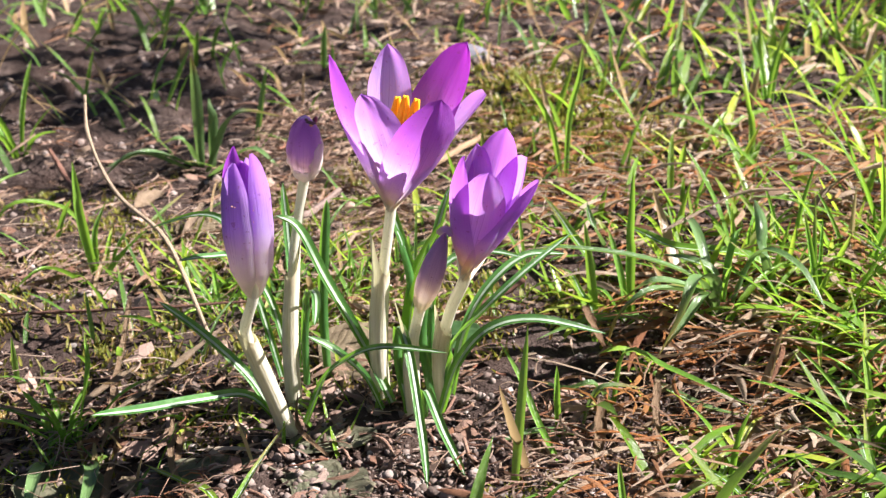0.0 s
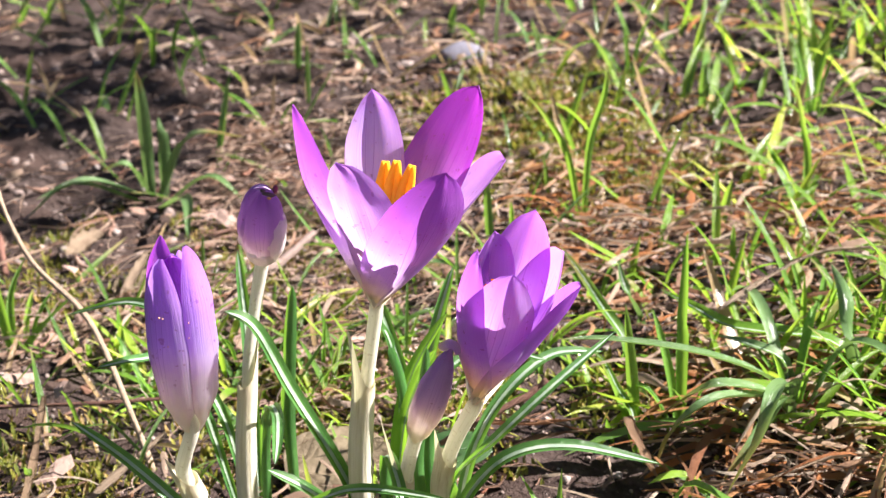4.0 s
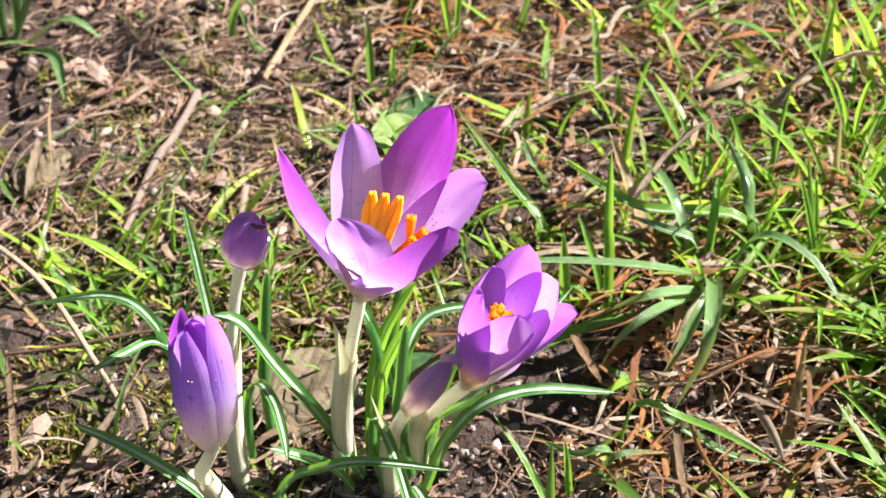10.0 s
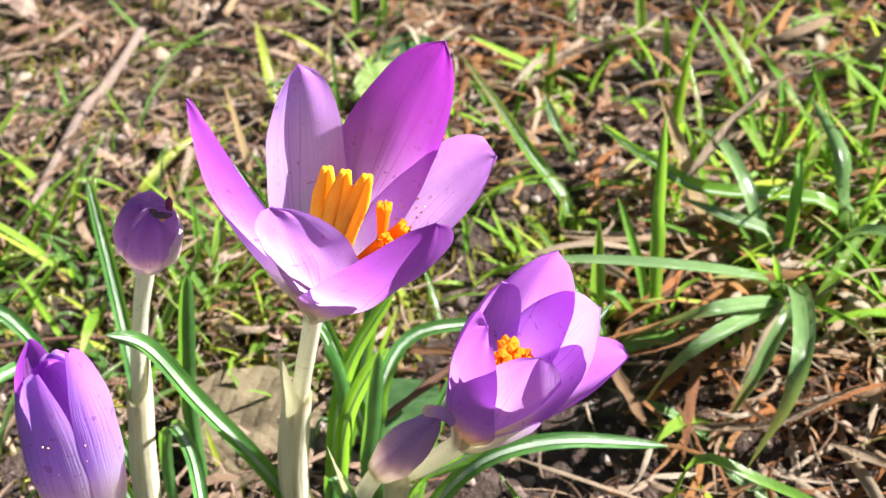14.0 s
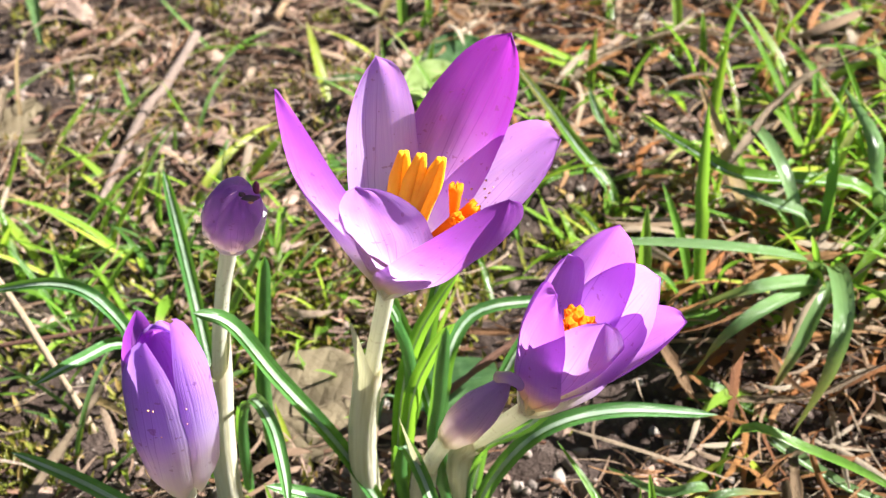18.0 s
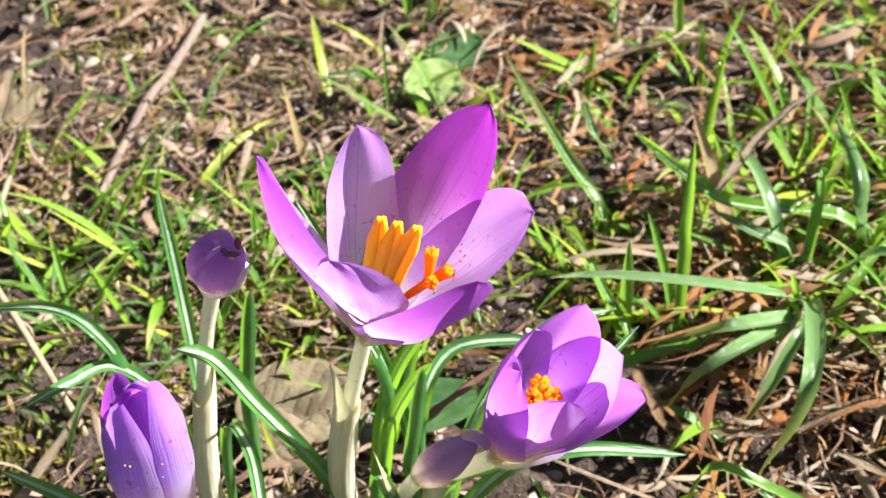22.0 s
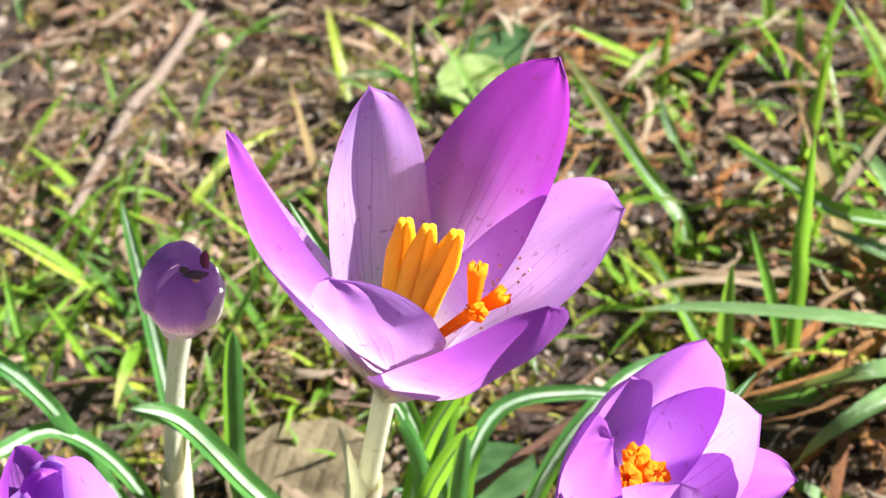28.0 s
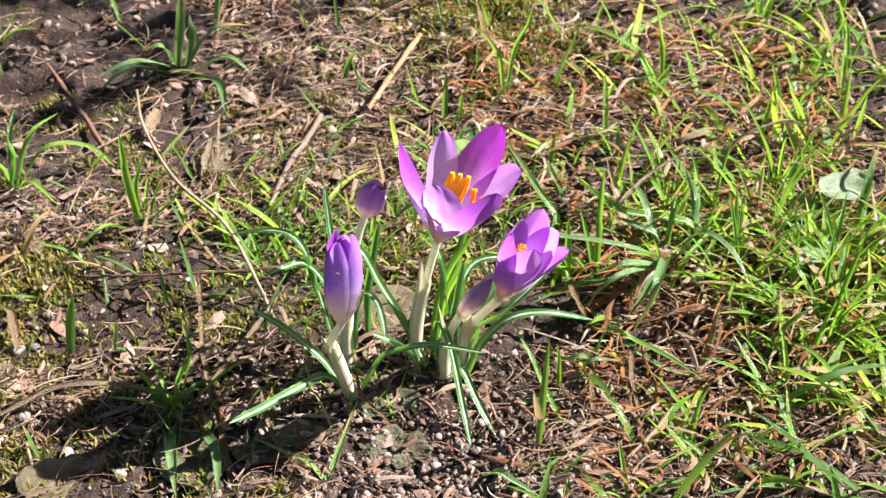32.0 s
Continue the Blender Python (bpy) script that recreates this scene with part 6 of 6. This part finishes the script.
# ---- dead leaves, round leaves ----
def leaf_plate(centre, length, width, az, tilt, seed, material, name, label, category, lobes=0.0, curl=0.25, group="", rise=0.08):
    """A broad leaf lying on the ground, wavy, curled at the rim and with its own outline."""
    cx, cy = centre
    z0 = gz(cx, cy) + rise
    rows = []
    n, m = 18, 14
    ca, sa = math.cos(az), math.sin(az)
    for i in range(n + 1):
        v = i / n
        w = width * 0.5 * (math.sin(math.pi * min(1, 0.04 + 0.93 * v)) ** 0.55)
        w *= 1 + lobes * math.sin(v * 17 + seed)
        row = []
        for j in range(m + 1):
            u = 2 * j / m - 1
            a, b = (v - 0.5) * length, u * w
            h = curl * width * (0.35 * u * u + 0.25 * (2 * v - 1) ** 2) + 0.10 * width * noise.noise((u * 2.1 + seed, v * 3.3, seed)) - 0.04 * width * math.exp(-(u * 7) ** 2)
            x, y = cx + a * ca - b * sa, cy + a * sa + b * ca
            zz = max(z0 + h + tilt * b, gz(x, y) + 0.05)
            row.append((x, y, zz))
        rows.append(row)
    bm = grid_mesh(rows)
    bmesh.ops.solidify(bm, geom=bm.faces[:], thickness=0.035)
    ob = thing(name, (cx, cy, z0), label, category, group)
    part("blade", bm, material, ob)
    rib = [Vector(rows[i][m // 2]) + Vector((0, 0, 0.012)) for i in range(0, n - 1, 3)]
    part("midrib", tube(rib, [0.035, 0.028, 0.012], 16, 6, 0.1, seed), material, ob)
    a0 = Vector(rows[0][m // 2])
    back = Vector((-ca, -sa, 0)) * (0.28 * length)
    p2 = a0 + back
    part("petiole", tube([a0, a0 + back * 0.5 + Vector((0, 0, 0.05)), (p2.x, p2.y, gz(p2.x, p2.y) + 0.04)], [0.035, 0.035, 0.04], 8, 6, 0.1, seed), material, ob)
    return ob


G_DEAD = "dead leaves on the soil"
leaf_plate((-2.9, 1.0), 2.6, 1.5, 0.2, 0.05, 1.0, M_GREYLEAF, "dead_leaf", "grey-green wilted leaf on soil below the stems", "leaf", 0.10, 0.2, G_DEAD)
leaf_plate((-2.9, -1.5), 2.8, 2.0, -0.5, 0.05, 2.2, M_GREYLEAF, "dead_leaf", "ragged grey-green wilted leaf with holes", "leaf", 0.18, 0.2, G_DEAD)
leaf_plate((-10.6, -1.2), 3.2, 2.6, 1.9, 0.1, 3.1, M_GREYLEAF, "dead_leaf", "broad dull green wilted leaf on soil", "leaf", 0.05, 0.2, G_DEAD, 0.15)
leaf_plate((-6.3, -0.3), 3.0, 1.5, 0.1, 0.0, 4.6, M_GREYLEAF, "dead_leaf", "crumpled grey-green leaf under straws", "leaf", 0.12, 0.2, G_DEAD)
leaf_plate((-15.6, -1.6), 2.6, 1.8, 0.3, 0.2, 5.4, M_DEADLEAF, "dead_leaf", "curled pale brown dead leaf", "leaf", 0.10, 0.4, G_DEAD, 0.2)
leaf_plate((-18.2, 4.0), 2.0, 1.4, 0.7, 0.1, 6.4, M_DEADLEAF, "dead_leaf", "pale brown dead leaf scrap", "leaf", 0.1, 0.3, G_DEAD, 0.2)
leaf_plate((-2.2, 5.9), 2.9, 2.6, 0.1, 0.4, 7.7, M_DEADLEAF, "dead_leaf", "upright brown dead leaf behind the open crocus", "leaf", 0.05, 0.1, G_DEAD, 0.60)
leaf_plate((-8.2, -0.9), 2.2, 1.2, 2.6, 0.1, 8.1, M_DEADLEAF, "dead_leaf", "crumpled brown dead leaf among straws", "leaf", 0.12, 0.35, G_DEAD)
leaf_plate((-9.2, 18.6), 2.6, 1.8, 0.9, 0.1, 9.9, M_DEADLEAF, "dead_leaf", "large pale brown dead leaf on litter", "leaf", 0.06, 0.3, G_DEAD, 0.3)
leaf_plate((0.55, 4.9), 2.2, 1.1, 0.05, 0.45, 10.5, M_DARKLEAF, "green_leaf", "smooth dark green leaf beside the crocus stem", "leaf", 0.0, 0.1, "", 1.0)
leaf_plate((2.4, 17.0), 1.6, 1.3, 0.1, 0.6, 11.0, M_ROUNDLEAF, "round_leaf", "pale green round leaf in the litter", "leaf", 0.0, 0.1, "round leaves", 0.9)
leaf_plate((3.3, 18.6), 1.6, 1.2, 0.1, 0.5, 12.0, M_DARKLEAF, "round_leaf", "dull green round leaf in the litter", "leaf", 0.0, 0.1, "round leaves", 0.8)
leaf_plate((18.5, 9.5), 2.5, 1.8, 0.15, 0.25, 13.0, M_PALELEAF, "hairy_leaf", "pale wrinkled hairy leaf lying on grass", "leaf", 0.10, 0.35, "hairy leaves", 1.7)
leaf_plate((15.9, 5.8), 3.0, 1.4, 0.5, -0.1, 14.0, M_PALELEAF, "hairy_leaf", "pale wrinkled hairy leaf half under grass", "leaf", 0.06, 0.15, "hairy leaves", 1.0)
leaf_plate((16.4, 9.4), 2.0, 0.9, 1.3, -0.2, 15.0, M_ROUNDLEAF, "hairy_leaf", "light green young leaf in grass", "leaf", 0.04, 0.2, "hairy leaves", 0.9)


# ---- stones ----
def pebble_mesh(seed):
    bm = bmesh.new()
    bmesh.ops.create_icosphere(bm, subdivisions=2, radius=0.01)
    for v in bm.verts:
        d = 1 + 0.28 * noise.noise(v.co * 120 + Vector((seed * 4.1, 0, 0))) + 0.12 * noise.noise(v.co * 330 + Vector((0, seed, 0)))
        v.co = Vector((v.co.x * d, v.co.y * d * 0.8, v.co.z * d * 0.65))
    me = bpy.data.meshes.new("pebble")
    bm.to_mesh(me)
    bm.free()
    me.polygons.foreach_set("use_smooth", [True] * len(me.polygons))
    me.materials.append(M_PEBBLE)
    return me


PEBBLES = [pebble_mesh(s) for s in range(5)]


def pebble(x, y, size, k):
    ob = new("pebble", PEBBLES[k % 5])
    ob.matrix_world = pose(x * CM, y * CM, (gz(x, y) + size * 0.3) * CM, 10 * math.sin(k), 8 * math.cos(k * 2.0), k * 53.0) @ Matrix.Scale(size, 4)
    tagged(ob, "small grey pebble bedded in the soil", "pebble", "pebbles")


for k, (x, y) in enumerate(((-16.8, 6.3), (-17.0, 2.5), (-16.3, 8.0), (-14.0, -0.9), (-13.2, -1.4), (-15.3, 0.3), (-14.2, 1.4), (-2.2, -4.5), (-3.2, -4.3), (8.0, 1.2), (12.4, -3.9), (-17.8, 1.3), (-17.5, 6.2), (-11.6, -2.9), (7.3, -0.4))):
    pebble(x, y, 0.26 + 0.10 * math.sin(k * 1.7), k)
prng = random.Random(3)
for k in range(60):
    y = -6 + 40 * prng.random() ** 1.6
    x = prng.uniform(-20 - 0.1 * y, 4) if prng.random() < 0.75 else prng.uniform(4, 14)
    pebble(x, y, prng.uniform(0.08, 0.20), k + 20)
stone_bm = bmesh.new()
bmesh.ops.create_icosphere(stone_bm, subdivisions=3, radius=1.0)
for v in stone_bm.verts:
    d = 1 + 0.30 * noise.noise(v.co * 1.2) + 0.08 * noise.noise(v.co * 4.0)
    v.co = Vector((2.1 + v.co.x * d * 1.4, 52.0 + v.co.y * d * 1.1, gz(2.1, 52.0) + 0.2 + v.co.z * d * 0.8))
tagged(part("stone", stone_bm, M_STONE, None, "", (2.1, 52.0, gz(2.1, 52.0))), "blue-grey stone half sunk in soil", "stone")


# ---- unseen shrub, added so that its leaves shade the far corner of the bed ----
def shrub(x, y, crown, label):
    r = random.Random(12)
    ob = thing("shrub", (x, y, gz(x, y)), label, "shrub")
    cx, cy, cz, rx, ry, rz = crown
    for k in range(6):
        tx, ty, tz = cx + rx * r.uniform(-0.6, 0.6), cy + ry * (k - 2.5) / 3.0, cz + rz * r.uniform(0.0, 0.8)
        part("branch", tube([(x + r.uniform(-1, 1), y + r.uniform(-1, 1), gz(x, y) - 0.5), (x, y + (ty - y) * 0.3, cz * 0.45), (tx, ty * 0.8 + y * 0.2, cz * 0.8), (tx, ty, tz)], [0.7, 0.5, 0.3, 0.15], 14, 8, 0.15, k), M_TWIG, ob)
    blades = []
    for _ in range(165):
        u, v, w = r.gauss(0, 0.45), r.gauss(0, 0.5), r.gauss(0, 0.45)
        blades.append((cx + rx * u, cy + ry * v, cz + rz * w, r.random() * 6.28, r.uniform(2.5, 4.5), r.uniform(0.3, 0.95), r.uniform(0.0, 0.5), r.uniform(1.4, 2.4), r.uniform(-0.6, 0.6)))
    leaves = batch_blades("crown", blades, M_GRASS_FAR, 4)
    leaves.parent = ob
    leaves.location = -ob.location
    leaves["label"] = "loose crown of small dark green leaves"


shrub(76.0, 56.0, (76.0, 50.0, 73.0, 7.0, 26.0, 11.0), "unseen leafy shrub with thin brown branches, added for shade")
